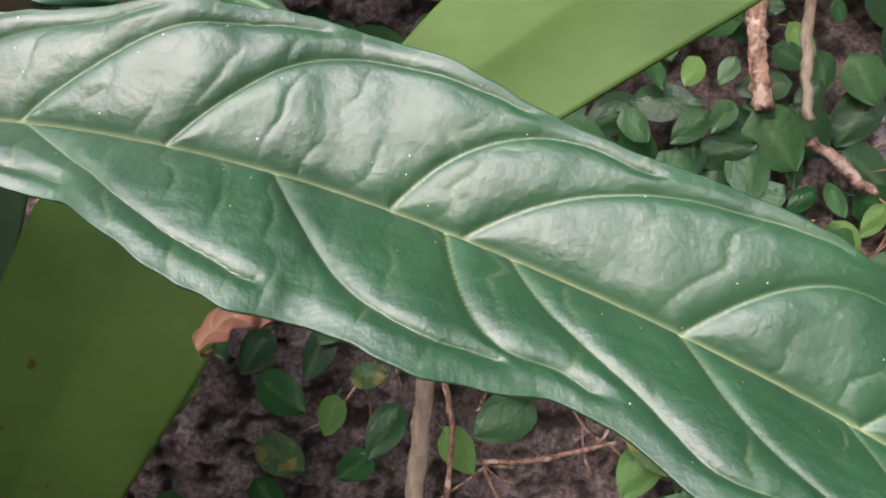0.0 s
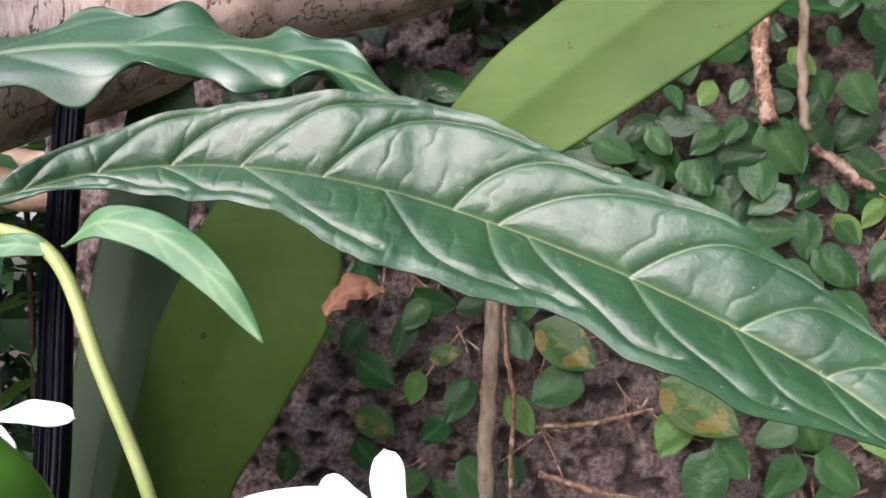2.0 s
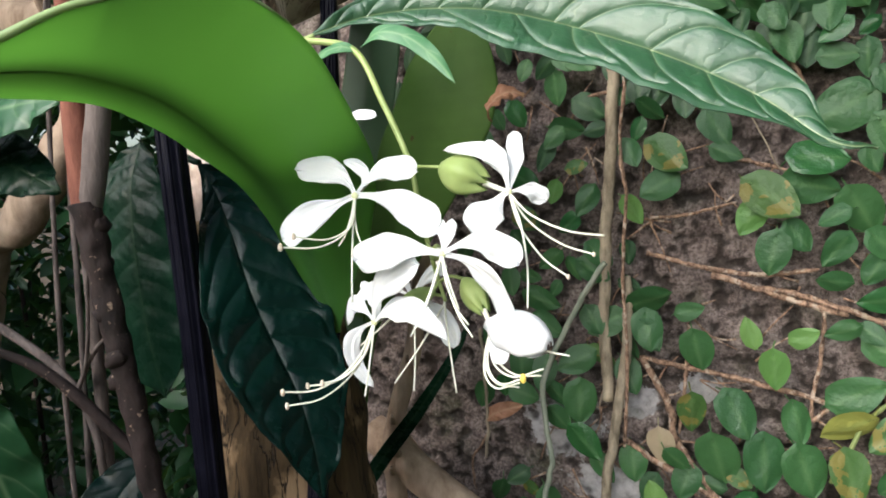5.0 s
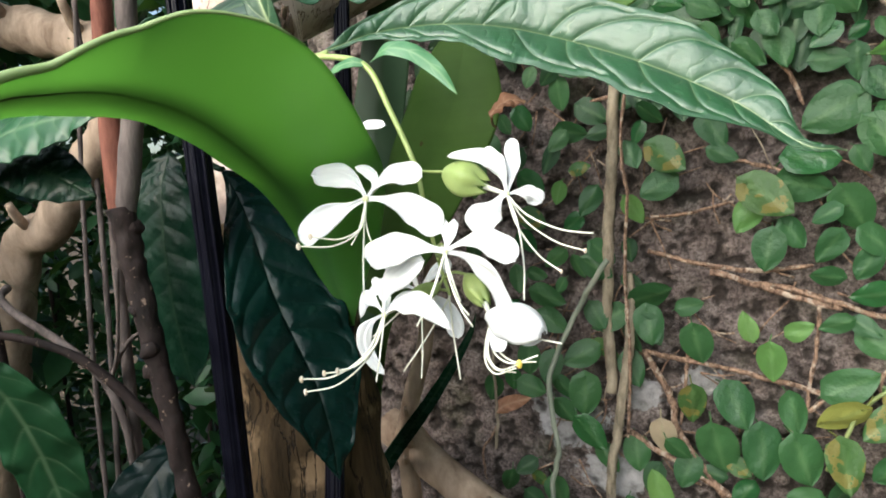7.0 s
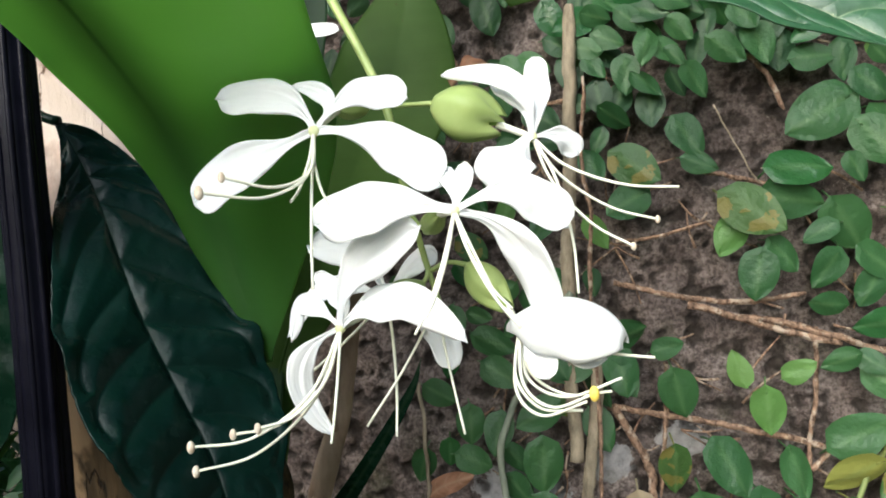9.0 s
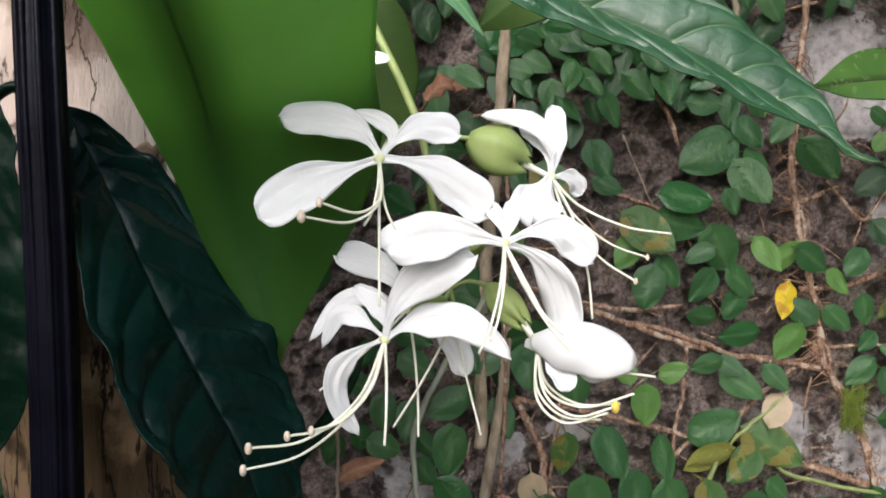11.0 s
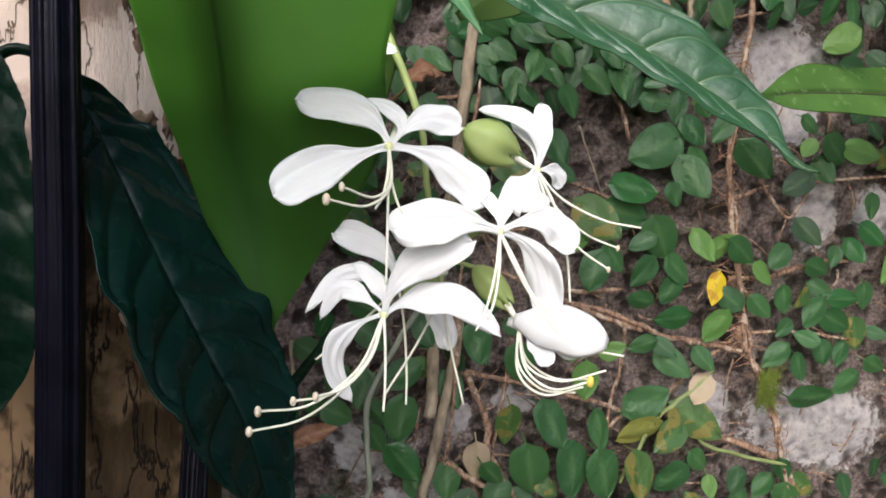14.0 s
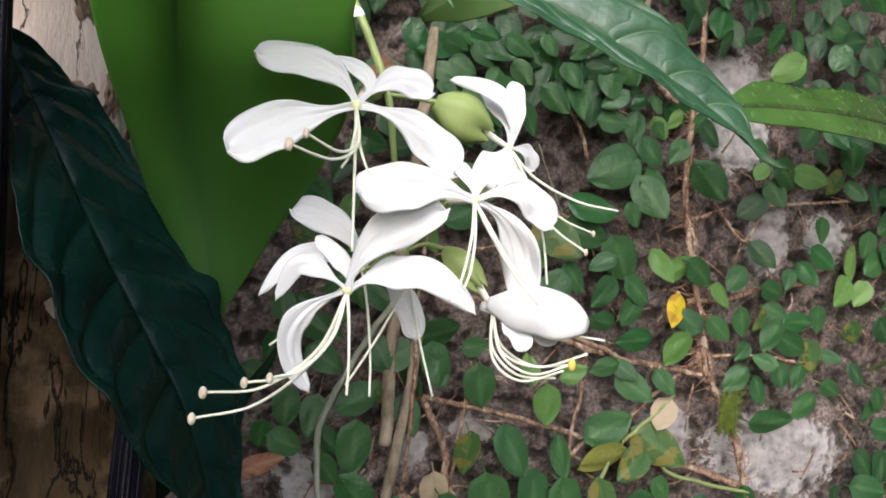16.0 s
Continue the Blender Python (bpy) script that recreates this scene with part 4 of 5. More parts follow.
fern_frond(fern2, "frond", [(-0.09, 0.18, 0.92), (-0.097, 0.198, 1.02), (-0.096, 0.222, 1.115), (-0.07, 0.223, 1.175), (-0.052, 0.218, 1.208), (-0.034, 0.215, 1.24), (-0.025, 0.215, 1.268), (-0.02, 0.215, 1.292)],
           (-0.86, 0.05, 0.5), (0.86, 0.05, -0.5), (0.024, 0.026), FROND_OLD, "long olive green frond with brown flecks", nu=220, nv=40, rib=0, arch=0.05, wave=(0.001, 3), seed=22, thick=0.0009,
           edges=([(0, 3), (0.143, 5), (0.286, 10), (0.429, 22), (0.571, 26), (0.714, 29), (0.8, 26), (0.857, 21), (0.93, 13), (1, 0.2)], [(0, 3), (0.143, 5), (0.286, 10), (0.429, 22), (0.571, 26), (0.714, 28), (0.8, 26), (0.857, 21), (0.93, 13), (1, 0.2)]))
fern4 = thing("strap_fern", (0.27, 0.272, 1.46), "fern with an olive strap frond growing on the limb", "fern")
fern_frond(fern4, "frond", [(0.27, 0.272, 1.46), (0.255, 0.21, 1.44), (0.205, 0.17, 1.39), (0.16, 0.172, 1.36), (0.11, 0.18, 1.325), (0.065, 0.19, 1.297), (0.022, 0.203, 1.268)],
           (-0.55, 0.25, 0.75), (0.55, -0.1, -0.75), (0.02, 0.02), FROND_OLD, "olive green frond with brown flecks", nu=160, nv=36, rib=0, arch=0.05, wave=(0.001, 3), seed=27, thick=0.0009,
           edges=([(0, 3), (0.15, 9), (0.3, 15), (0.5, 19), (0.7, 21), (0.85, 19), (0.93, 13), (0.97, 8), (1, 0.2)], [(0, 3), (0.15, 9), (0.3, 15), (0.5, 18), (0.7, 19), (0.85, 18), (0.93, 13), (0.97, 8), (1, 0.2)]))
fern_frond(fern2, "frond", [(-0.09, 0.178, 0.92), (-0.1, 0.195, 1.03), (-0.108, 0.228, 1.15), (-0.1, 0.24, 1.22), (-0.085, 0.24, 1.29), (-0.075, 0.235, 1.34)],
           (-0.95, 0.1, 0.2), (0.95, 0.1, -0.2), (0.019, 0.019), FROND_GREY, "dull grey-green frond standing upright", nu=140, nv=24, widths=[0.15, 0.5, 0.9, 1.0, 0.9, 0.5], rib=0.0016, seed=23, thick=0.0009)
fern_frond(fern2, "frond", [(-0.1000, 0.2000, 0.9200), (-0.1527, 0.2540, 0.9536), (-0.1263, 0.2450, 0.9891), (-0.0971, 0.2350, 1.0286), (-0.0614, 0.225, 1.0712), (-0.0338, 0.22, 1.1098), (-0.026, 0.218, 1.127)],
           (-0.8, -0.2, 0.55), (0.8, 0.1, -0.5), (0.0052, 0.0052), MIDLEAF, "narrow dark green young frond", nu=90, nv=16, widths=[0.6, 0.9, 1.0, 0.9, 0.5, 0.0], rib=0.0007, seed=25, thick=0.0008)
fern3 = thing("strap_fern", (0.36, 0.28, 1.26), "fern with a glossy strap frond growing from the wall", "fern")
fern_frond(fern3, "frond", [(0.42, 0.318, 1.265), (0.36, 0.285, 1.262), (0.31, 0.25, 1.262), (0.25, 0.222, 1.257), (0.2, 0.21, 1.252), (0.165, 0.2, 1.245)],
           (0.1, 0.6, 0.75), (0.0, -0.5, -0.85), (0.0165, 0.02), FROND_GLOSS, "glossy bright green frond with a folded edge", nu=120, nv=30, widths=[0.2, 0.6, 0.9, 1.0, 0.85, 0.0], rib=0.0012, wave=(0.0016, 2.5), seed=24, thick=0.0008)
glossy = fern3.children[0]
crease_rows = np.array([v.co for v in glossy.data.vertices]).reshape(120, 30, 3)[16:118:6, 13] + np.array((0, -0.0004, 0))
under(stem("crease", [tuple(q) for q in crease_rows], [0.0006, 0.0005, 0.0003], STEM_BROWN, None, "dark crease along the midrib", 90, 6, 0.1), glossy)


# ---- black cane, brown stems and the dark-leaved plant ----
cane = thing("black_cane", (-0.085, 0.08, GROUND), "black ridged cane standing upright", "cane")
under(stem("cane", [(-0.083, 0.082, GROUND - 0.02), (-0.0865, 0.0815, 1.0), (-0.089, 0.081, 1.14), (-0.0925, 0.081, 1.22), (-0.098, 0.083, 1.34)], [0.0062, 0.0058, 0.0055, 0.0052, 0.0045], CANE, None, "", 120, 48, 0.03, 60.0, ribs=9, rib_depth=0.12), cane)
CANE_BACK = [(-0.052, 0.085, GROUND - 0.02), (-0.058, 0.102, 0.95), (-0.064, 0.122, 1.08), (-0.07, 0.16, 1.17), (-0.083, 0.185, 1.25), (-0.092, 0.21, 1.36)]
cane2 = thing("black_cane", (-0.052, 0.085, GROUND), "black ridged cane leaning behind the dark leaf", "cane")
under(stem("cane", CANE_BACK, [0.005, 0.0048, 0.0046, 0.0045, 0.0044, 0.004], CANE, None, "", 70, 32, 0.03, 60.0, ribs=8, rib_depth=0.12), cane2)

for host, line, r in ((cane, [(-0.083, 0.082, GROUND - 0.02), (-0.0865, 0.0815, 1.0), (-0.089, 0.081, 1.14), (-0.0925, 0.081, 1.22), (-0.098, 0.083, 1.34)], 0.0052),
                      (cane2, CANE_BACK, 0.0042)):
    for a in (-2.5, -1.9, -1.2, -0.5):
        under(stem("ridge", [(x + r * math.cos(a), y + r * math.sin(a), z) for x, y, z in line], [0.0009, 0.0008], CANE, None, "", 60, 8, 0.1), host)

broad = thing("broadleaf_plant", (-0.12, 0.1, GROUND), "plant with large dark glossy hanging leaves", "plant")
under(stem("stalk", [(-0.16, 0.12, GROUND - 0.02), (-0.152, 0.112, 1.0), (-0.14, 0.098, 1.17), (-0.116, 0.1, 1.216), (-0.0975, 0.1005, 1.2145)], [0.003, 0.0026, 0.0022, 0.0016, 0.0014], MIDLEAF, None, "", 40, 10, 0.08), broad)
DARK_NET = [(0.02, 0.1), (0.1, 0.13), (0.19, 0.14), (0.28, 0.15), (0.37, 0.15), (0.46, 0.14), (0.55, 0.13), (0.64, 0.12), (0.73, 0.1), (0.81, 0.08), (0.88, 0.06)]
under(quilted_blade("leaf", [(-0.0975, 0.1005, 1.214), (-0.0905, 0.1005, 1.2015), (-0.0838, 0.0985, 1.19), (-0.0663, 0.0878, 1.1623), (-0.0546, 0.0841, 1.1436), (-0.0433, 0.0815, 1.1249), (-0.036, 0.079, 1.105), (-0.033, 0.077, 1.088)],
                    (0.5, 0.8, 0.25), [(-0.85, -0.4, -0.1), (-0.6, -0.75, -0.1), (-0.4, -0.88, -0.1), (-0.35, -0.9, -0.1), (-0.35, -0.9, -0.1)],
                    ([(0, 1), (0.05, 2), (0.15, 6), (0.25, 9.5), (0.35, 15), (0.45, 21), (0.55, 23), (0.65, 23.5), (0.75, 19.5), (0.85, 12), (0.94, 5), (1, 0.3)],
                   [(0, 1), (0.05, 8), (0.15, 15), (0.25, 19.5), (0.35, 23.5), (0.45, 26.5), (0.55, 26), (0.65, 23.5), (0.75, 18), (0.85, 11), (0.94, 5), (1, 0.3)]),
                    ([(u + 0.03, r) for u, r in DARK_NET], DARK_NET), DARKLEAF, "large dark green quilted leaf hanging down, darkened further for shade", 300, 50, quilt=0.0019, swell=0.003, fine=0.0004, spacing=0.0105, wave=(0.0012, 6), arch=0,
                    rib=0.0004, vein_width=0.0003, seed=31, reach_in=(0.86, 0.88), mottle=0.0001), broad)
BROAD_EDGE = [(0, 1), (0.06, 7), (0.15, 13), (0.3, 18.5), (0.45, 20.5), (0.6, 21), (0.75, 19.5), (0.88, 13), (0.96, 5), (1, 0.3)]
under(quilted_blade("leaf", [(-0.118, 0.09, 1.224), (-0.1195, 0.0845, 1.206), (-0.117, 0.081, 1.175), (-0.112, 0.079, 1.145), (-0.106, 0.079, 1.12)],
                    (0.85, 0.02, 0.1), (-0.85, -0.02, 0), (BROAD_EDGE, BROAD_EDGE), ([(u + 0.03, r) for u, r in DARK_NET], DARK_NET), MIDLEAF, "large green leaf with faint veins, darkened for shade", 200, 40,
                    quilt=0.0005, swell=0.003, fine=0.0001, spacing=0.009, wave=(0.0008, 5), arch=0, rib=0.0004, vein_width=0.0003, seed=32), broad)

woody = thing("woody_shrub", (-0.11, 0.05, GROUND), "brown woody shrub stems with knotted bark", "shrub")
under(stem("stem", [(-0.075, 0.062, GROUND - 0.02), (-0.088, 0.062, 1.0), (-0.1, 0.061, 1.1), (-0.113, 0.06, 1.175), (-0.117, 0.06, 1.2)], [0.006, 0.0048, 0.0045, 0.0046, 0.0058], STEM_BROWN, None, "dark brown knotted stem", 170, 24, 0.3, 150.0), woody)
KNOTS = ((1.192, 0.0078, 0.5), (1.176, 0.0072, 2.0), (1.158, 0.0070, -2.2), (1.142, 0.0074, -1.2), (1.133, 0.0071, -2.6), (1.06, 0.0072, -1.5), (1.052, 0.0076, -2.3), (1.048, 0.0076, -0.8))
for z, r, a in KNOTS:
    x0 = float(np.interp(z, [1.0, 1.1, 1.175, 1.2], [-0.088, -0.1, -0.113, -0.117]))
    v, f = ball((x0 + 0.0028 * math.cos(a), 0.0605 + 0.0028 * math.sin(a), z), r * 0.56, (1, 1, 0.9), 12, 16)
    v = [np.array(q) * 1.0 + np.array((0.0012, 0.0012, 0.0012)) * noise.noise(Vector(q) * 260) for q in v]
    under(mesh_object("knot", v, f, STEM_BROWN), woody)
under(stem("stem", [(-0.1165, 0.06, 1.196), (-0.12, 0.062, 1.225), (-0.1215, 0.064, 1.26), (-0.122, 0.07, 1.36)], [0.0052, 0.0045, 0.0044, 0.004], STEM_RED, None, "reddish brown stem", 40, 16, 0.12, 80.0), woody)
under(stem("stem", [(-0.1165, 0.06, 1.196), (-0.112, 0.064, 1.225), (-0.11, 0.066, 1.26), (-0.112, 0.072, 1.36)], [0.005, 0.0045, 0.0042, 0.004], STEM_GREY, None, "grey-brown stem", 40, 16, 0.14, 80.0), woody)

for pts, hi, lo, w, mat, seed in (
        ([(-0.168, 0.022, 1.145), (-0.162, 0.033, 1.126), (-0.1585, 0.042, 1.1), (-0.159, 0.05, 1.0715), (-0.16, 0.055, 1.05)], (0.8, 0.5, 0.2), (-0.8, -0.5, 0.1), 0.0155, SHRUBLEAF, 51),
        ([(-0.25, 0.07, 1.222), (-0.2045, 0.075, 1.238), (-0.17, 0.075, 1.242), (-0.143, 0.076, 1.243)], (0.1, 0.5, 0.8), (0, -0.4, -0.9), 0.0165, SHRUBLEAF, 52),
        ([(-0.25, 0.09, 1.235), (-0.2176, 0.088, 1.226), (-0.19, 0.088, 1.217), (-0.165, 0.088, 1.206)], (0.1, 0.5, 0.8), (0, -0.4, -0.9), 0.015, MIDLEAF, 53),
        ([(-0.19, 0.15, 1.06), (-0.2, 0.13, 1.04), (-0.205, 0.11, 1.01), (-0.205, 0.1, 0.98)], (0.8, 0.5, 0.2), (-0.8, -0.5, 0.1), 0.018, DARKLEAF, 54)):
    under(blade("leaf", pts, hi, lo, (w, w), mat, None, "quilted green leaf", 110, 40, veins=8, quilt=0.0007, wave=(0.0012, 5), seed=seed), woody)
under(stem("twig", [(-0.25, 0.11, GROUND), (-0.25, 0.09, 1.1), (-0.252, 0.085, 1.2), (-0.25, 0.08, 1.24), (-0.245, 0.075, 1.225)], [0.004, 0.003, 0.002, 0.0015, 0.001], STEM_BROWN, None, "", 40, 8, 0.2), woody)
under(stem("twig", [(-0.1, 0.0615, 1.1), (-0.13, 0.045, 1.14), (-0.16, 0.025, 1.155), (-0.166, 0.022, 1.15)], [0.0025, 0.002, 0.0015, 0.001], STEM_BROWN, None, "", 30, 8, 0.2), woody)
for pts, r in (([(-0.44, 0.22, 1.14), (-0.4125, 0.2, 1.1282), (-0.3109, 0.2, 1.0718), (-0.29, 0.2, 0.97), (-0.28, 0.2, GROUND)], 0.0035), ([(-0.3109, 0.2, 1.0718), (-0.27, 0.19, 1.11), (-0.22, 0.18, 1.125)], 0.0016),
               ([(-0.31, 0.2, 1.07), (-0.285, 0.19, 1.1), (-0.27, 0.185, 1.16)], 0.0015), ([(-0.35, 0.22, GROUND), (-0.36, 0.23, 1.1), (-0.34, 0.24, 1.45)], 0.0022), ([(-0.45, 0.3, GROUND), (-0.42, 0.3, 1.2), (-0.43, 0.3, 1.5)], 0.003)):
    under(stem("twig", pts, [r, r * 0.9, r * 0.7], STEM_GREY, None, "thin grey twig", 40, 8, 0.25), woody)
for pts, r, lab in (([(-0.75, 0.32, 1.43), (-0.59, 0.35, 1.396), (-0.5, 0.36, 1.37), (-0.36, 0.38, 1.33), (-0.2, 0.4, 1.3)], 0.024, "brown fallen branch propped against the shrubs"),
                    ([(-0.72, 0.34, GROUND), (-0.56, 0.31, 1.13), (-0.48, 0.3, 1.19), (-0.38, 0.3, 1.29)], 0.02, "tan branch leaning in the shrubs"),
                    ([(-0.118, 0.265, 1.037), (-0.1, 0.262, 1.027), (-0.054, 0.26, 0.9935), (0.05, 0.262, 0.93), (0.15, 0.26, GROUND)], 0.0125, "tan cut branch leaning at the foot of the wall"),
                    ([(-0.09, 0.255, GROUND), (-0.095, 0.255, 0.98), (-0.098, 0.253, 1.025), (-0.09, 0.252, 1.06), (-0.078, 0.255, 1.1), (-0.07, 0.26, 1.16)], 0.0065, "thin brown branch leaning on the wall")):
    log = thing("branch", pts[0], lab, "branch")
    under(stem("wood", pts, [r, r, r * 0.9, r * 0.8], DRYWOOD, None, "", 70, 16, 0.2, 50.0), log)
    for k in (0.3, 0.55, 0.75):
        q, d = spline(pts, 40)
        c = q[int(k * 39)]
        under(stem("twig_stub", [c, c + np.array((0.3, -0.9, 0.5)) * r * 1.2, c + np.array((0.4, -1.1, 0.9)) * r * 1.6], [r * 0.3, r * 0.25, r * 0.18], DRYWOOD, None, "", 8, 8, 0.2), log)

# ---- dense shrubs that close the garden, added light-blocking foliage, and the tree's crown ----
def leaf_cloud(name, count, place, size, mat, seed):
    rr = random.Random(seed)
    verts, faces = [], []
    for _ in range(count):
        c = Vector(place(rr))
        m = Euler((rr.uniform(-1.1, 1.1), rr.uniform(-1.1, 1.1), rr.uniform(0, 6.28))).to_matrix()
        ln = rr.uniform(*size)
        w = ln * rr.uniform(0.35, 0.5)
        off = len(verts)
        for x, y, z in ((0, 0, 0), (0.3, 0.42, 0.06), (0.3, -0.42, 0.06), (0.62, 0.4, 0.05), (0.62, -0.4, 0.05), (0.35, 0, 0), (0.65, 0, -0.03), (1, 0, -0.12)):
            verts.append(c + m @ Vector((x * ln, y * w * 1.1, z * ln)))
        faces += [tuple(off + i for i in q) for q in ((0, 2, 5), (0, 5, 1), (2, 4, 6, 5), (5, 6, 3, 1), (4, 7, 6), (6, 7, 3))]
    return mesh_object(name, verts, faces, mat)


def hedge_spot(rr):
    x = rr.uniform(-1.5, -0.24)
    return x, rr.uniform(0.36, 0.75) - 0.15 * (x < -0.7) * rr.random(), GROUND + 0.95 * rr.random() ** 0.9


hedge = thing("hedge", (-0.8, 0.5, GROUND), "dense dark green shrubs beside the wall", "hedge", kind="stuff")
under(tagged(leaf_cloud("foliage", 17000, hedge_spot, (0.02, 0.05), HEDGELEAF, 61), kind="stuff"), hedge)
under(tagged(mesh_object("stems", *joined([tube([(x, y, GROUND - 0.02), (x + a, y + 0.02, 1.1), (x + 1.6 * a, y, 1.55)], [0.0035, 0.0025, 0.0015], 10, 6)
                                            for x, y, a in ((-0.3 - 0.07 * k, 0.42 + 0.05 * ((k * 7) % 5), 0.05 * math.sin(k * 2.3)) for k in range(16))]), STEM_BROWN), kind="stuff"), hedge)


def side_spot(rr):
    return rr.uniform(-1.2, -0.55), rr.uniform(-0.3, 0.36), GROUND + 1.3 * rr.random()


# Added foliage, nearly all out of view, that cuts sky light from the left.
left_sky_screen = thing("hedge", (-0.85, 0.0, GROUND), "tall dark shrubs added on the left to block sky light", "hedge", kind="stuff")
under(tagged(leaf_cloud("foliage", 2400, side_spot, (0.04, 0.09), HEDGELEAF, 63), kind="stuff"), left_sky_screen)


def front_spot(rr):
    return rr.uniform(-0.75, -0.11), rr.uniform(-0.62, -0.2), GROUND + 0.61 * rr.random() ** 0.8


# Unseen shrub added behind the camera; it keeps front light off the left side.
left_shade_screen = thing("shrub", (-0.42, -0.4, GROUND), "leafy green shrub added out of view to shade the left side", "shrub", kind="stuff")
under(tagged(leaf_cloud("foliage", 2600, front_spot, (0.035, 0.07), SHRUBLEAF, 66), kind="stuff"), left_shade_screen)


def right_spot(rr):
    return rr.uniform(0.45, 1.3), rr.uniform(-1.0, 0.1), GROUND + 1.15 * rr.random() ** 0.8


# Unseen shrub added at the right to stop light and reflections from there.
right_light_screen = thing("shrub", (0.85, -0.45, GROUND), "broad leafy shrub added out of view to block light from the right", "shrub", kind="stuff")
under(tagged(leaf_cloud("foliage", 3600, right_spot, (0.04, 0.09), SHRUBLEAF, 67), kind="stuff"), right_light_screen)


def wall_shade_spot(rr):
    return rr.uniform(0.1, 0.75), rr.uniform(0.02, 0.33), 1.5 + 0.25 * rr.random()


# Leaves added above the view, hung on the tree to shade the upper wall.
under(tagged(leaf_cloud("foliage", 1100, wall_shade_spot, (0.04, 0.09), SHRUBLEAF, 68), kind="stuff"), tree)


def crown_spot(rr):
    while True:
        x, y, z = rr.uniform(-1, 1), rr.uniform(-1, 1), rr.uniform(-1, 1)
        if x * x + y * y + z * z < 1:
            return 0.2 + 1.0 * x, 0.55 + 0.8 * y, 2.22 + 0.36 * z + 0.12 * math.sin(7 * x + 4 * y)


under(tagged(leaf_cloud("crown", 2600, crown_spot, (0.05, 0.11), SHRUBLEAF, 62), kind="stuff"), tree)
for a, b_, z in ((-0.2, 0.3, 2.4), (0.1, 0.6, 2.5), (0.3, 0.9, 2.45), (0.5, 0.5, 2.4)):
    under(stem("limb", [(-0.178, 0.26, 1.85), (-0.2 + 0.4 * (a + 0.2), 0.2 + 0.4 * (b_ - 0.2), 2.15), (a, b_, z)], [0.03, 0.02, 0.008], BARK, None, "", 24, 12, 0.12, 30.0), tree)


# ---- creeping fig on the wall ----
def fig_shape(ratio, fold, droop, seed):
    """One heart-shaped fig leaf, a unit long, folded a little along its midrib."""
    nu, nv = 10, 8
    verts, vein = [], []
    for i in range(nu):
        u = i / (nu - 1)
        w = ratio / 2 * (math.sin(math.pi * min(1.0, u) ** 0.66) ** 0.68 if 0 < u < 1 else 0.0) * (1 + 0.05 * math.sin(5 * u + seed))
        back = -0.09 * (1 - u) ** 3
        for j in range(nv + 1):
            v = 2 * j / nv - 1
            x = u + back * abs(v) * (2 if u < 0.3 else 1)
            verts.append((x, w * v, fold * abs(v) * w + droop * u * u + 0.02 * math.sin(6 * u + 4 * v + seed)))
            vein.append(0.8 if j == nv // 2 else 0.0)
    n1 = nv + 1
    faces = [(i * n1 + j, (i + 1) * n1 + j, (i + 1) * n1 + j + 1, i * n1 + j + 1) for i in range(nu - 1) for j in range(nv)]
    # its short stalk, bent back to the wall
    sv, sf = tube([(0.04, 0, -0.01), (-0.1, 0.02 * math.sin(seed), -0.05), (-0.26, 0.06 * math.sin(3 * seed), -0.3)], [0.02, 0.018, 0.022], 5, 5)
    faces += [tuple(k + len(verts) for k in f) for f in sf]
    return [*verts, *sv], faces, vein + [0.6] * len(sv)


FIG_MESH = {}
for kind, mat in FIG.items():
    for k, (ratio, fold, droop) in enumerate(((0.68, -0.08, -0.1), (0.78, 0.05, -0.06), (0.86, -0.06, -0.14), (0.74, -0.12, -0.05))):
        v, f, vein = fig_shape(ratio, fold, droop, k * 1.7)
        ob = mesh_object("leaf", v, f, mat, attrs={"vein": vein})
        FIG_MESH[kind, k] = ob.data
        bpy.data.objects.remove(ob)

taken = []


def fig_leaf(vine, x, z, length, angle, kind="", lift=None, rr=rng):
    a = radians(angle)
    ax = Vector((math.cos(a), 0, math.sin(a)))
    out = Vector((0, -1, 0))
    ay = out.cross(ax)
    m = Matrix((ax, ay, out)).transposed().to_4x4()
    x, z, length = x + 0.07 * length * ax.x, z + 0.07 * length * ax.z, 0.87 * length
    y = (0.309 if lift is None else lift) - rr.uniform(0, 0.006)
    m = Matrix.Translation((x, y, z)) @ m @ pose(0, 0, 0, rr.gauss(0, 17), rr.uniform(-20, 12), rr.uniform(-6, 6)) @ Matrix.Diagonal((length, length, length, 1))
    ob = new("leaf", FIG_MESH[kind, rr.randrange(4)])
    ob.matrix_world = m
    ob.parent = vine
    ob.matrix_parent_inverse = vine.matrix_basis.inverted()
    taken.append((x + 0.5 * length * ax.x, z + 0.5 * length * ax.z))


def vine_thing(at, label):
    return thing("creeping_fig", at, label, "climbing plant", "creeping figs on the wall")


def wall_stem(vine, name, points, radius, mat, y=0.312, label="", lump=0.55):
    fine, _ = spline([(x, y, z) for x, z in points], 4 * len(points))
    pts = [(x + 0.0011 * noise.noise(Vector((x, 3, z)) * 130), y + 0.002 * noise.noise(Vector((x, 0, z)) * 40), z + 0.0011 * noise.noise(Vector((x, 7, z)) * 130)) for x, y, z in fine]
    radii = [radius] * (len(pts) - 1) + [radius * 0.6]
    n = max(14, int(sum((Vector(b_) - Vector(a)).length for a, b_ in zip(pts, pts[1:])) / 0.003))
    return under(stem(name, pts, radii, mat, None, label, n, 8, lump, 320.0), vine)


right = vine_thing((0.29, 0.31, GROUND), "creeping fig with rooting stems and rounded leaves on the wall")
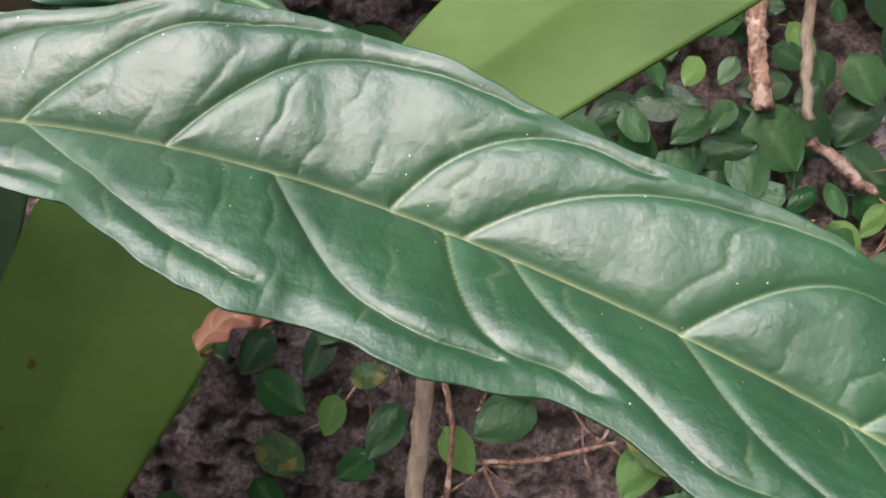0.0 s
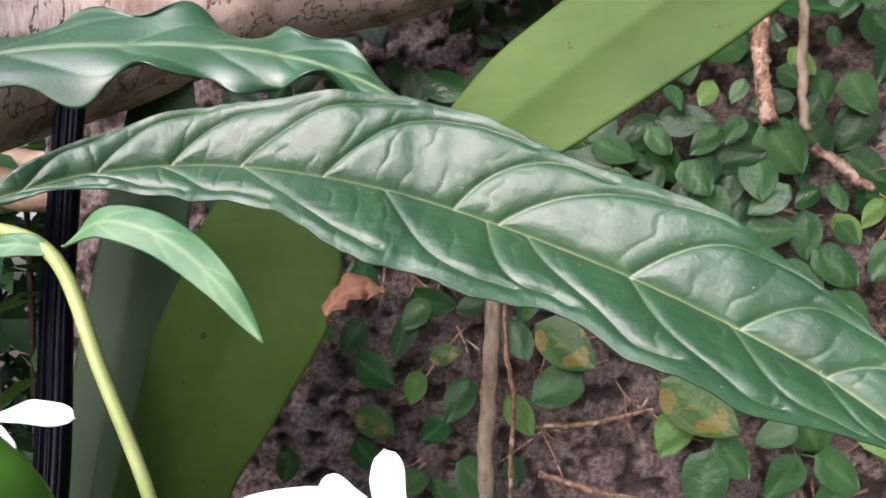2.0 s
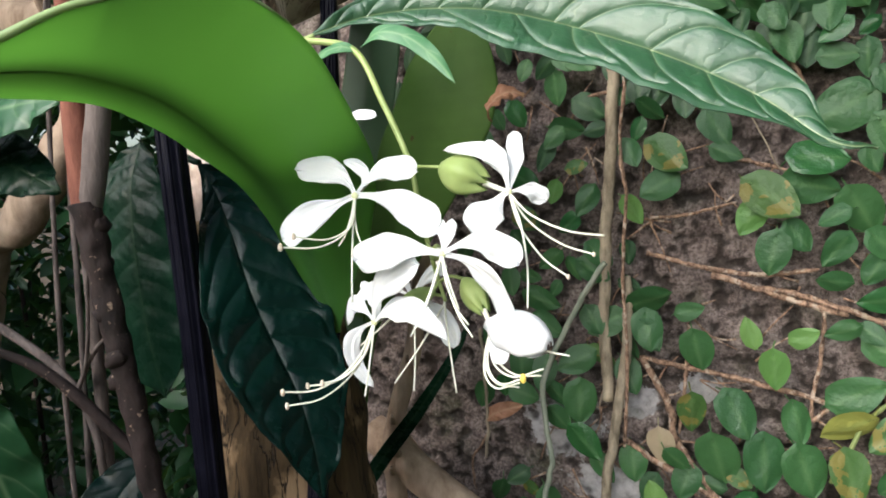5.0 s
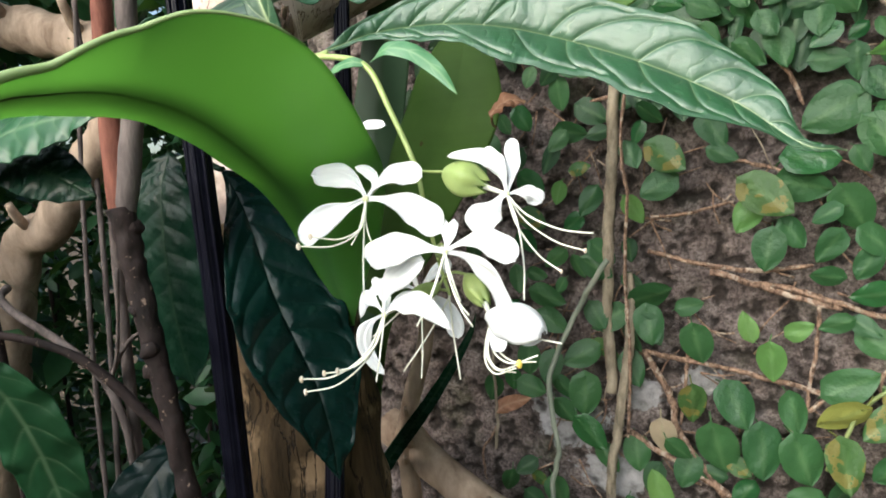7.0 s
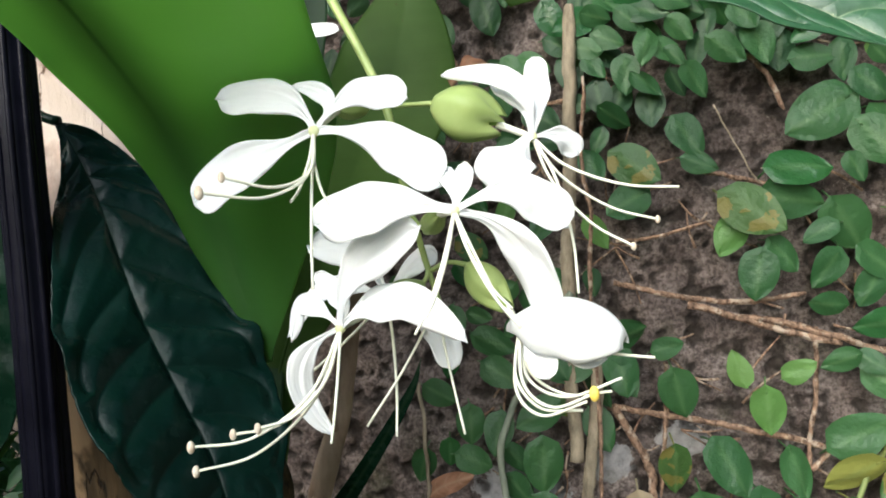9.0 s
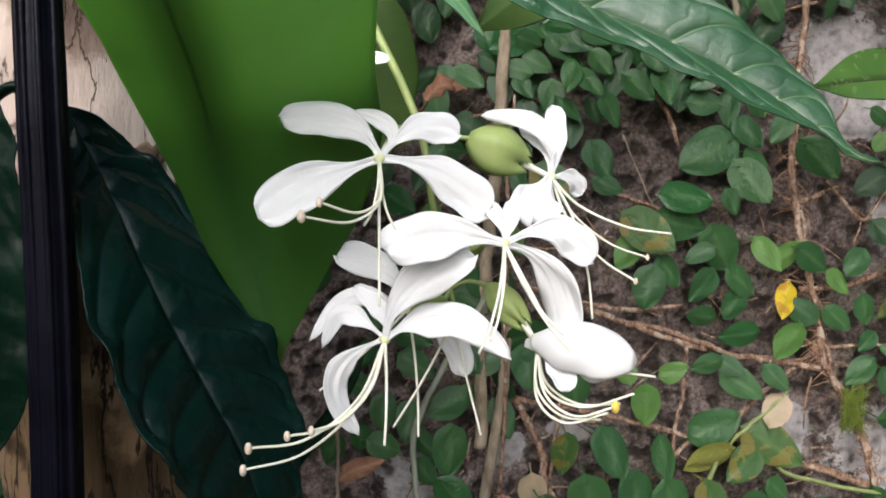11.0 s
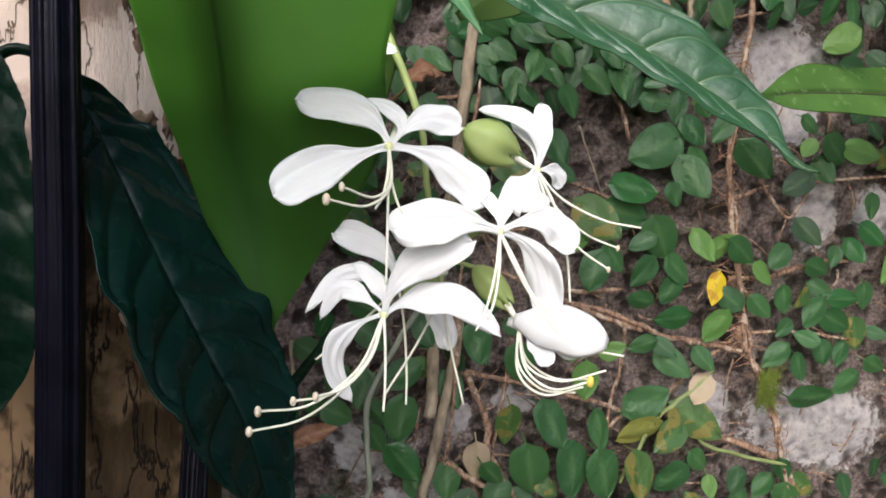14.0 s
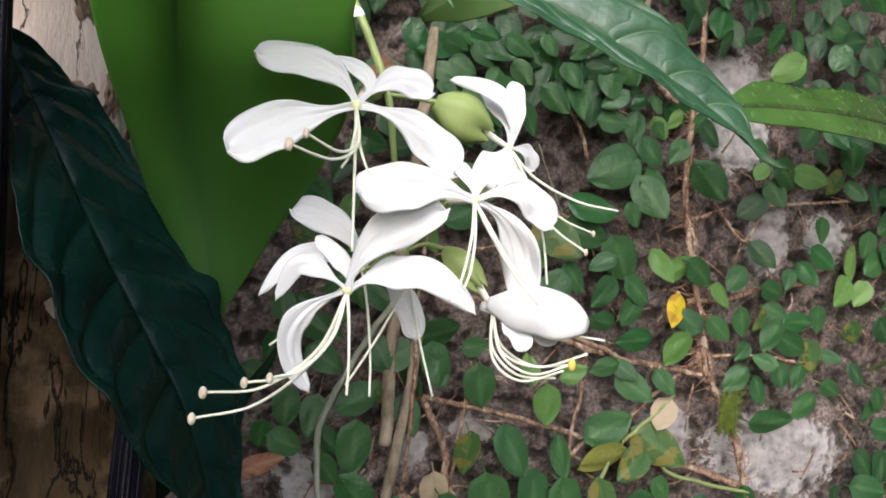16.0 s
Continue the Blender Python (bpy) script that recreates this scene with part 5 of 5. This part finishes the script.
wall_stem(right, "stem", [(0.3, GROUND), (0.295, 0.9), (0.282, 1.005), (0.27, 1.035), (0.259, 1.065), (0.245, 1.093), (0.236, 1.111), (0.232, 1.14), (0.221, 1.182), (0.216, 1.217), (0.215, 1.248), (0.221, 1.311), (0.224, 1.4)], 0.0019, VINE, 0.309, "brown stem with clinging rootlets")
wall_stem(right, "stem", [(0.297, 0.95), (0.279, 1.005), (0.2675, 1.037), (0.262, 1.064), (0.2435, 1.0915), (0.239, 1.112), (0.23, 1.141), (0.2235, 1.183), (0.2145, 1.218), (0.2175, 1.25)], 0.0011, VINE, 0.3075, "thin strand twined along the stem")
for pts, r in (([(0.238, 1.104), (0.21, 1.107), (0.184, 1.111), (0.165, 1.118), (0.135, 1.127), (0.114, 1.13)], 0.0018), ([(0.27, 1.033), (0.231, 1.044), (0.211, 1.05), (0.188, 1.061)], 0.0024),
               ([(0.188, 1.061), (0.19, 1.077), (0.222, 1.104)], 0.0014), ([(0.219, 1.2), (0.237, 1.208)], 0.0015), ([(0.224, 1.15), (0.252, 1.153), (0.274, 1.161), (0.307, 1.167)], 0.0018),
               ([(0.238, 1.215), (0.261, 1.192), (0.276, 1.215), (0.301, 1.22), (0.34, 1.225)], 0.0011), ([(0.232, 1.115), (0.259, 1.117), (0.285, 1.117), (0.312, 1.114)], 0.0012),
               ([(0.236, 1.322), (0.204, 1.313)], 0.001), ([(0.15, 1.05), (0.162, 1.062), (0.18, 1.074)], 0.0014)):
    wall_stem(right, "branch", pts, r, VINE)
left = vine_thing((0.04, 0.31, GROUND), "creeping fig with thick pale stems at the foot of the wall")
wall_stem(left, "stem", [(0.034, 1.057), (0.033, 1.107), (0.036, 1.167), (0.039, 1.204), (0.043, 1.261), (0.045, 1.3)], 0.0038, VINE_PALE, 0.303, "thick pale stem", 0.2)
wall_stem(left, "stem", [(0.035, GROUND), (0.03, 0.97), (0.038, 1.038), (0.046, 1.092), (0.048, 1.137)], 0.0033, VINE_PALE, 0.303, "thick pale stem", 0.2)
wall_stem(left, "stem", [(0.044, 1.03), (0.047, 1.078), (0.046, 1.138), (0.049, 1.189), (0.046, 1.214), (0.05, 1.26)], 0.0011, VINE, 0.298)
for pts, r, mat in (([(0.037, 1.148), (0.024, 1.129), (0.014, 1.111), (-0.004, 1.072), (-0.004, 1.045), (-0.001, 1.018), (-0.007, 0.978), (-0.005, 0.85), (-0.005, GROUND)], 0.0018, VINE_GREY),):
    wall_stem(left, "hanging_root", pts, r, mat, 0.29, "grey-green hanging root", 0.15)
for pts, r in (([(0.059, 1.151), (0.081, 1.144), (0.12, 1.137), (0.153, 1.14)], 0.0015), ([(0.096, 1.137), (0.135, 1.124), (0.15, 1.119), (0.168, 1.114)], 0.0018), ([(0.051, 1.084), (0.089, 1.078), (0.15, 1.064), (0.19, 1.048)], 0.0017),
               ([(0.055, 1.084), (0.071, 1.051), (0.074, 1.032), (0.101, 0.989)], 0.0022), ([(0.061, 1.173), (0.078, 1.173), (0.111, 1.18)], 0.0011), ([(0.108, 1.206), (0.13, 1.2), (0.151, 1.192)], 0.0013),
               ([(0.083, 1.107), (0.081, 1.078), (0.076, 1.036)], 0.0012), ([(0.156, 1.123), (0.155, 1.095), (0.15, 1.064), (0.148, 1.039)], 0.0012), ([(0.042, 1.029), (0.074, 1.009), (0.108, 0.99)], 0.002),
               ([(0.129, 1.267), (0.142, 1.254), (0.149, 1.234)], 0.0013), ([(0.023, 1.249), (0.05, 1.253), (0.064, 1.255)], 0.0014)):
    wall_stem(left, "branch", pts, r, VINE)
for pts in ([(0.158, 1.017), (0.169, 1.0395), (0.179, 1.058), (0.2, 1.0766), (0.2157, 1.0915)], [(0.2, 1.056), (0.2195, 1.0404), (0.2737, 1.0302)]):
    wall_stem(right, "young_shoot", pts, 0.0013, SHOOT, 0.306, "pale green young shoot", 0.15)
for pts in ([(0.1143, 1.2395), (0.1217, 1.223), (0.1325, 1.1997), (0.1376, 1.1949)], [(0.2405, 1.1007), (0.2483, 1.0918), (0.2531, 1.0828), (0.2464, 1.0733), (0.2377, 1.0656)]):
    wall_stem(right, "aerial_root", pts, 0.0004, VINE_PALE, 0.307, "thin pale aerial root", 0.1)
wall_stem(left, "hanging_root", [(-0.0512, 1.1005), (-0.0499, 1.0809), (-0.0486, 1.0533), (-0.0492, 1.0292), (-0.0517, 1.0088)], 0.0011, VINE_PALE, 0.305, "thin pale hanging root", 0.25)
wall_stem(left, "hanging_root", [(-0.0492, 1.0292), (-0.054, 1.018), (-0.062, 1.006), (-0.06, 0.985)], 0.0009, VINE, 0.307, "thin brown hanging root", 0.25)
upper = vine_thing((0.165, 0.305, 1.3), "creeping fig with bare cut stems high on the wall")
wall_stem(upper, "stem", [(0.161, 1.304), (0.159, 1.326), (0.16, 1.359), (0.165, 1.45)], 0.0036, VINE, 0.3, "dry brown stem")
wall_stem(upper, "stem", [(0.171, 1.298), (0.171, 1.322), (0.173, 1.353), (0.175, 1.45)], 0.0019, VINE_PALE, 0.289, "thin pale stem")
wall_stem(upper, "branch", [(0.179, 1.293), (0.191, 1.283), (0.202, 1.273)], 0.0022, VINE, 0.302)

# rootlets that cling along the rooting stem
hairs = []
hr = random.Random(11)
for k in range(380):
    z = hr.gauss(hr.choice((1.012, 1.048, 1.09, 1.118, 1.143, 1.171, 1.2, 1.234, 1.262, 1.29)), 0.008)
    x0 = float(np.interp(z, [1.005, 1.065, 1.111, 1.182, 1.248, 1.311], [0.282, 0.259, 0.236, 0.221, 0.215, 0.221]))
    s = hr.choice((-1, 1))
    ln = 0.0015 + 0.014 * hr.random() ** 2.2
    dz = hr.uniform(-1.5, 1.1) * ln
    hairs.append(tube([(x0, 0.309, z), (x0 + s * ln * 0.6, 0.31, z + dz * 0.4), (x0 + s * ln, 0.3145, z + dz)], [0.00035, 0.0002], 5, 4))
v, f = joined(hairs)
under(tagged(mesh_object("rootlet_fringe", v, f, ROOTLET, None, "reddish brown clinging rootlets"), kind="stuff"), right)
hairs = []
for k in range(190):
    x, z = hr.uniform(-0.02, 0.36), hr.uniform(0.98, 1.3)
    if ((x - 0.137) / 0.05) ** 2 + ((z - 1.232) / 0.03) ** 2 < 1:
        continue
    a, ln = hr.uniform(0, 6.28), hr.uniform(0.008, 0.034)
    bend = hr.uniform(-0.12, 0.12) * ln
    hairs.append(tube([(x, 0.316, z), (x + 0.5 * ln * math.cos(a) - bend * math.sin(a), 0.313, z + 0.5 * ln * math.sin(a) + bend * math.cos(a)), (x + ln * math.cos(a), 0.315, z + ln * math.sin(a))], [0.0008, 0.0004], 9, 5))
v, f = joined(hairs)
under(tagged(mesh_object("dead_twig_litter", v, f, VINE, None, "fine dead twigs against the wall"), kind="stuff"), left)

# a dry leaf caught on the hanging root
snag = thing("dry_leaf", (-0.046, 0.302, 1.043), "crumpled red-brown dry leaf caught on a hanging root", "leaf")
under(blade("blade", [(-0.0475, 0.303, 1.038), (-0.041, 0.3, 1.0435), (-0.032, 0.299, 1.0475), (-0.022, 0.302, 1.05)], (-0.2, 0.2, 0.95), (0.1, -0.5, -0.85), (0.0055, 0.006), DRYLEAF, None, "", 50, 20, veins=5, quilt=0.0014, wave=(0.0014, 2.2), seed=43), snag)

SOIL_GAP = (0.137, 1.232, 0.055, 0.034)
# leaves by their foot (x, z) and length in millimetres, and the way their tip points
RIGHT_SIDE = [(213, 1154, 23, -96, "Y"), (228, 1133, 21, 150), (233, 1140, 21, -40), (218, 1130, 26, -113, "L"), (255, 1148, 20, -74), (272, 1147, 18, -131, "P"), (285, 1141, 24, -124), (284, 1113, 18, 166), (286, 1114, 18, -79), (302, 1114, 19, -99), (269, 1075, 31, 5), (312, 1094, 23, -142), (198, 1106, 20, -44), (204, 1038, 19, -46), (190, 1068, 40, -36, "P"), (211, 1088, 22, -126, "T")]
RIGHT_LOW = [(138, 1099, 18, 31, "L"), (172, 1110, 20, -159), (168, 1134, 20, 170), (184, 1150, 21, -115), (194, 1126, 26, -167, "W"), (172, 1110, 19, -38), (175, 1102, 28, -34), (158, 1063, 34, 28), (179, 1058, 32, -152, "S"), (196, 1056, 28, -140, "P"), (139, 1063, 27, -78), (103, 1068, 32, -62), (95, 1040, 36, -77), (123, 1043, 35, -83), (141, 1038, 35, -72), (165, 1038, 34, -75, "P"), (202, 1028, 27, -135), (84, 1064, 29, -94, "P"), (64, 1040, 28, -88, "T")]
RIGHT_MID = [(134, 1191, 33, -9), (115, 1193, 37, -35, "P"), (138, 1205, 32, -7, "W"), (174, 1208, 17, -61), (167, 1186, 32, -67), (167, 1175, 19, -149), (136, 1168, 22, -45), (167, 1161, 24, -123), (176, 1162, 24, -44), (179, 1224, 32, -53), (192, 1180, 25, -48, "L"), (204, 1165, 24, 35, "L"), (217, 1175, 27, -37), (255, 1174, 20, -128), (234, 1161, 20, -44, "L"), (272, 1163, 22, -16)]
RIGHT_HIGH = [(218, 1237, 31, -56), (179, 1238, 38, -152), (175, 1265, 22, -91), (180, 1249, 23, -48), (210, 1251, 20, -118), (187, 1231, 23, -53), (188, 1263, 16, -53, "L"), (167, 1276, 20, -143, "W"), (134, 1278, 25, -68), (291, 1313, 26, -144, "L"), (239, 1324, 20, -121), (278, 1245, 25, -41), (258, 1256, 16, -32)]
MIDDLE_HIGH = [(15, 1275, 23, -30), (8, 1276, 16, -49), (51, 1294, 17, -21), (51, 1271, 17, -49), (56, 1283, 19, -22), (84, 1280, 21, -105), (86, 1274, 21, -27), (94, 1286, 19, -44), (88, 1300, 22, -24), (92, 1270, 14, -48), (75, 1260, 21, -38), (101, 1261, 22, -55), (113, 1273, 24, -48), (125, 1288, 19, -47), (94, 1234, 26, -56), (97, 1213, 20, -23), (40, 1250, 16, -28), (69, 1294, 20, -37)]
LEFT_LOW = [(57, 1116, 27, -72), (16, 1069, 31, -87), (10, 1039, 30, -52, "W"), (-5, 1065, 22, -47), (-4, 1050, 21, -56), (22, 1118, 21, -55), (-13, 1111, 25, -30), (-31, 1061, 22, -26), (68, 1028, 21, -41)]
LEFT_MID = [(3, 1232, 23, -14), (10, 1231, 18, -129), (57, 1243, 20, -42), (62, 1219, 32, -43, "P"), (78, 1198, 26, -148), (48, 1221, 21, -62), (45, 1114, 28, -155), (-18, 1126, 27, -21), (25, 1088, 28, -148), (18, 1147, 25, -32), (24, 1158, 22, -42), (48, 1119, 29, 15), (56, 1110, 23, -63), (76, 1114, 18, 12), (85, 1104, 28, -75), (119, 1096, 20, 107, "L"), (131, 1163, 27, -99), (124, 1182, 26, -125, "L"), (129, 1094, 26, -92, "L"), (7, 1153, 20, -145), (6, 1134, 13, -119)]
TOP = [(153, 1337, 21, 173), (140, 1324, 13, -115, "L"), (153, 1324, 12, -117), (121, 1323, 14, -65), (121, 1338, 22, -138, "W"), (141, 1303, 18, -135), (112, 1304, 15, -46), (160, 1303, 28, -55), (168, 1328, 15, -36), (173, 1336, 16, -42, "L"), (195, 1323, 21, -56), (180, 1275, 13, -141, "W"), (186, 1277, 14, -65), (188, 1260, 14, -46), (206, 1269, 15, -122, "L"), (189, 1344, 9, -65), (150, 1307, 14, -117)]
for vine, rows in ((right, RIGHT_SIDE), (right, RIGHT_LOW), (right, RIGHT_MID), (right, RIGHT_HIGH), (left, MIDDLE_HIGH), (left, LEFT_LOW), (left, LEFT_MID), (upper, TOP)):
    for x, z, length, angle, *kind in rows:
        fig_leaf(vine, x / 1000, z / 1000, length / 1000, angle, kind[0] if kind else "", 0.306)
for vine, count, x0, x1, z0, z1, gap in ((upper, 150, 0.03, 0.36, 1.262, 1.42, 0.0115), (upper, 60, -0.12, 0.06, 1.22, 1.42, 0.013), (right, 90, 0.265, 0.42, 1.02, 1.3, 0.013),
                                         (left, 70, -0.04, 0.3, 0.93, 1.03, 0.014), (left, 24, -0.06, 0.05, 1.06, 1.25, 0.015), (upper, 40, 0.045, 0.165, 1.25, 1.31, 0.0095)):
    made, tries = 0, 0
    while made < count and tries < count * 25:
        tries += 1
        x, z = rng.uniform(x0, x1), rng.uniform(z0, z1)
        length, angle = rng.uniform(0.015, 0.026), rng.gauss(-75, 45)
        cx, cz = x + 0.5 * length * math.cos(radians(angle)), z + 0.5 * length * math.sin(radians(angle))
        if any((cx - a) ** 2 + (cz - b_) ** 2 < gap**2 for a, b_ in taken) or any(((cx - a) / c) ** 2 + ((cz - b_) / d) ** 2 < 0.8 for a, b_, c, d in BARE + [SOIL_GAP]):
            continue
        # the upper vine takes mostly D, with its shade in the leaf colour
        fig_leaf(vine, x, z, length, angle, rng.choice(("D", "D", "D", "", "W", "D") if vine is upper else ("", "", "D", "", "", "D", "L", "P", "W")), 0.311)
        made += 1

# ---- small things ----
fig_leaf(left, 0.068, 0.988, 0.027, 118, "L", 0.29)
moss = mesh_object("moss_tuft", *joined([tube([(0.252, 0.308, 1.08), (0.252 + random.Random(k).uniform(-0.006, 0.006), 0.303, 1.08 + random.Random(k + 900).uniform(-0.012, 0.014)),
                                               (0.252 + random.Random(k + 300).uniform(-0.01, 0.01), 0.3 + random.Random(k + 60).uniform(-0.002, 0.006), 1.08 + random.Random(k + 600).uniform(-0.016, 0.019))], [0.00035, 0.00015], 5, 4) for k in range(150)]), MOSS)
under(tagged(moss, "tuft of yellow-green moss on a stem"), right)
dry = thing("dry_leaf", (0.011, 0.19, 1.238), "curled brown dry leaf caught on a frond", "leaf")
under(blade("blade", [(0.0005, 0.187, 1.2335), (0.005, 0.189, 1.2385), (0.0105, 0.191, 1.241), (0.0165, 0.194, 1.2395)], (0.1, 0.5, 0.9), (0.0, -0.8, -0.6), (0.005, 0.0055), DRYLEAF, None, "", 50, 24, veins=5, quilt=0.0012, wave=(0.0012, 2.2), seed=41), dry)
under(stem("leaf_stalk", [(-0.004, 0.206, 1.2305), (-0.002, 0.196, 1.231), (0.0008, 0.187, 1.2335)], [0.0006, 0.0006, 0.0005], DRYLEAF, None, "", 10, 6, 0.1), dry)
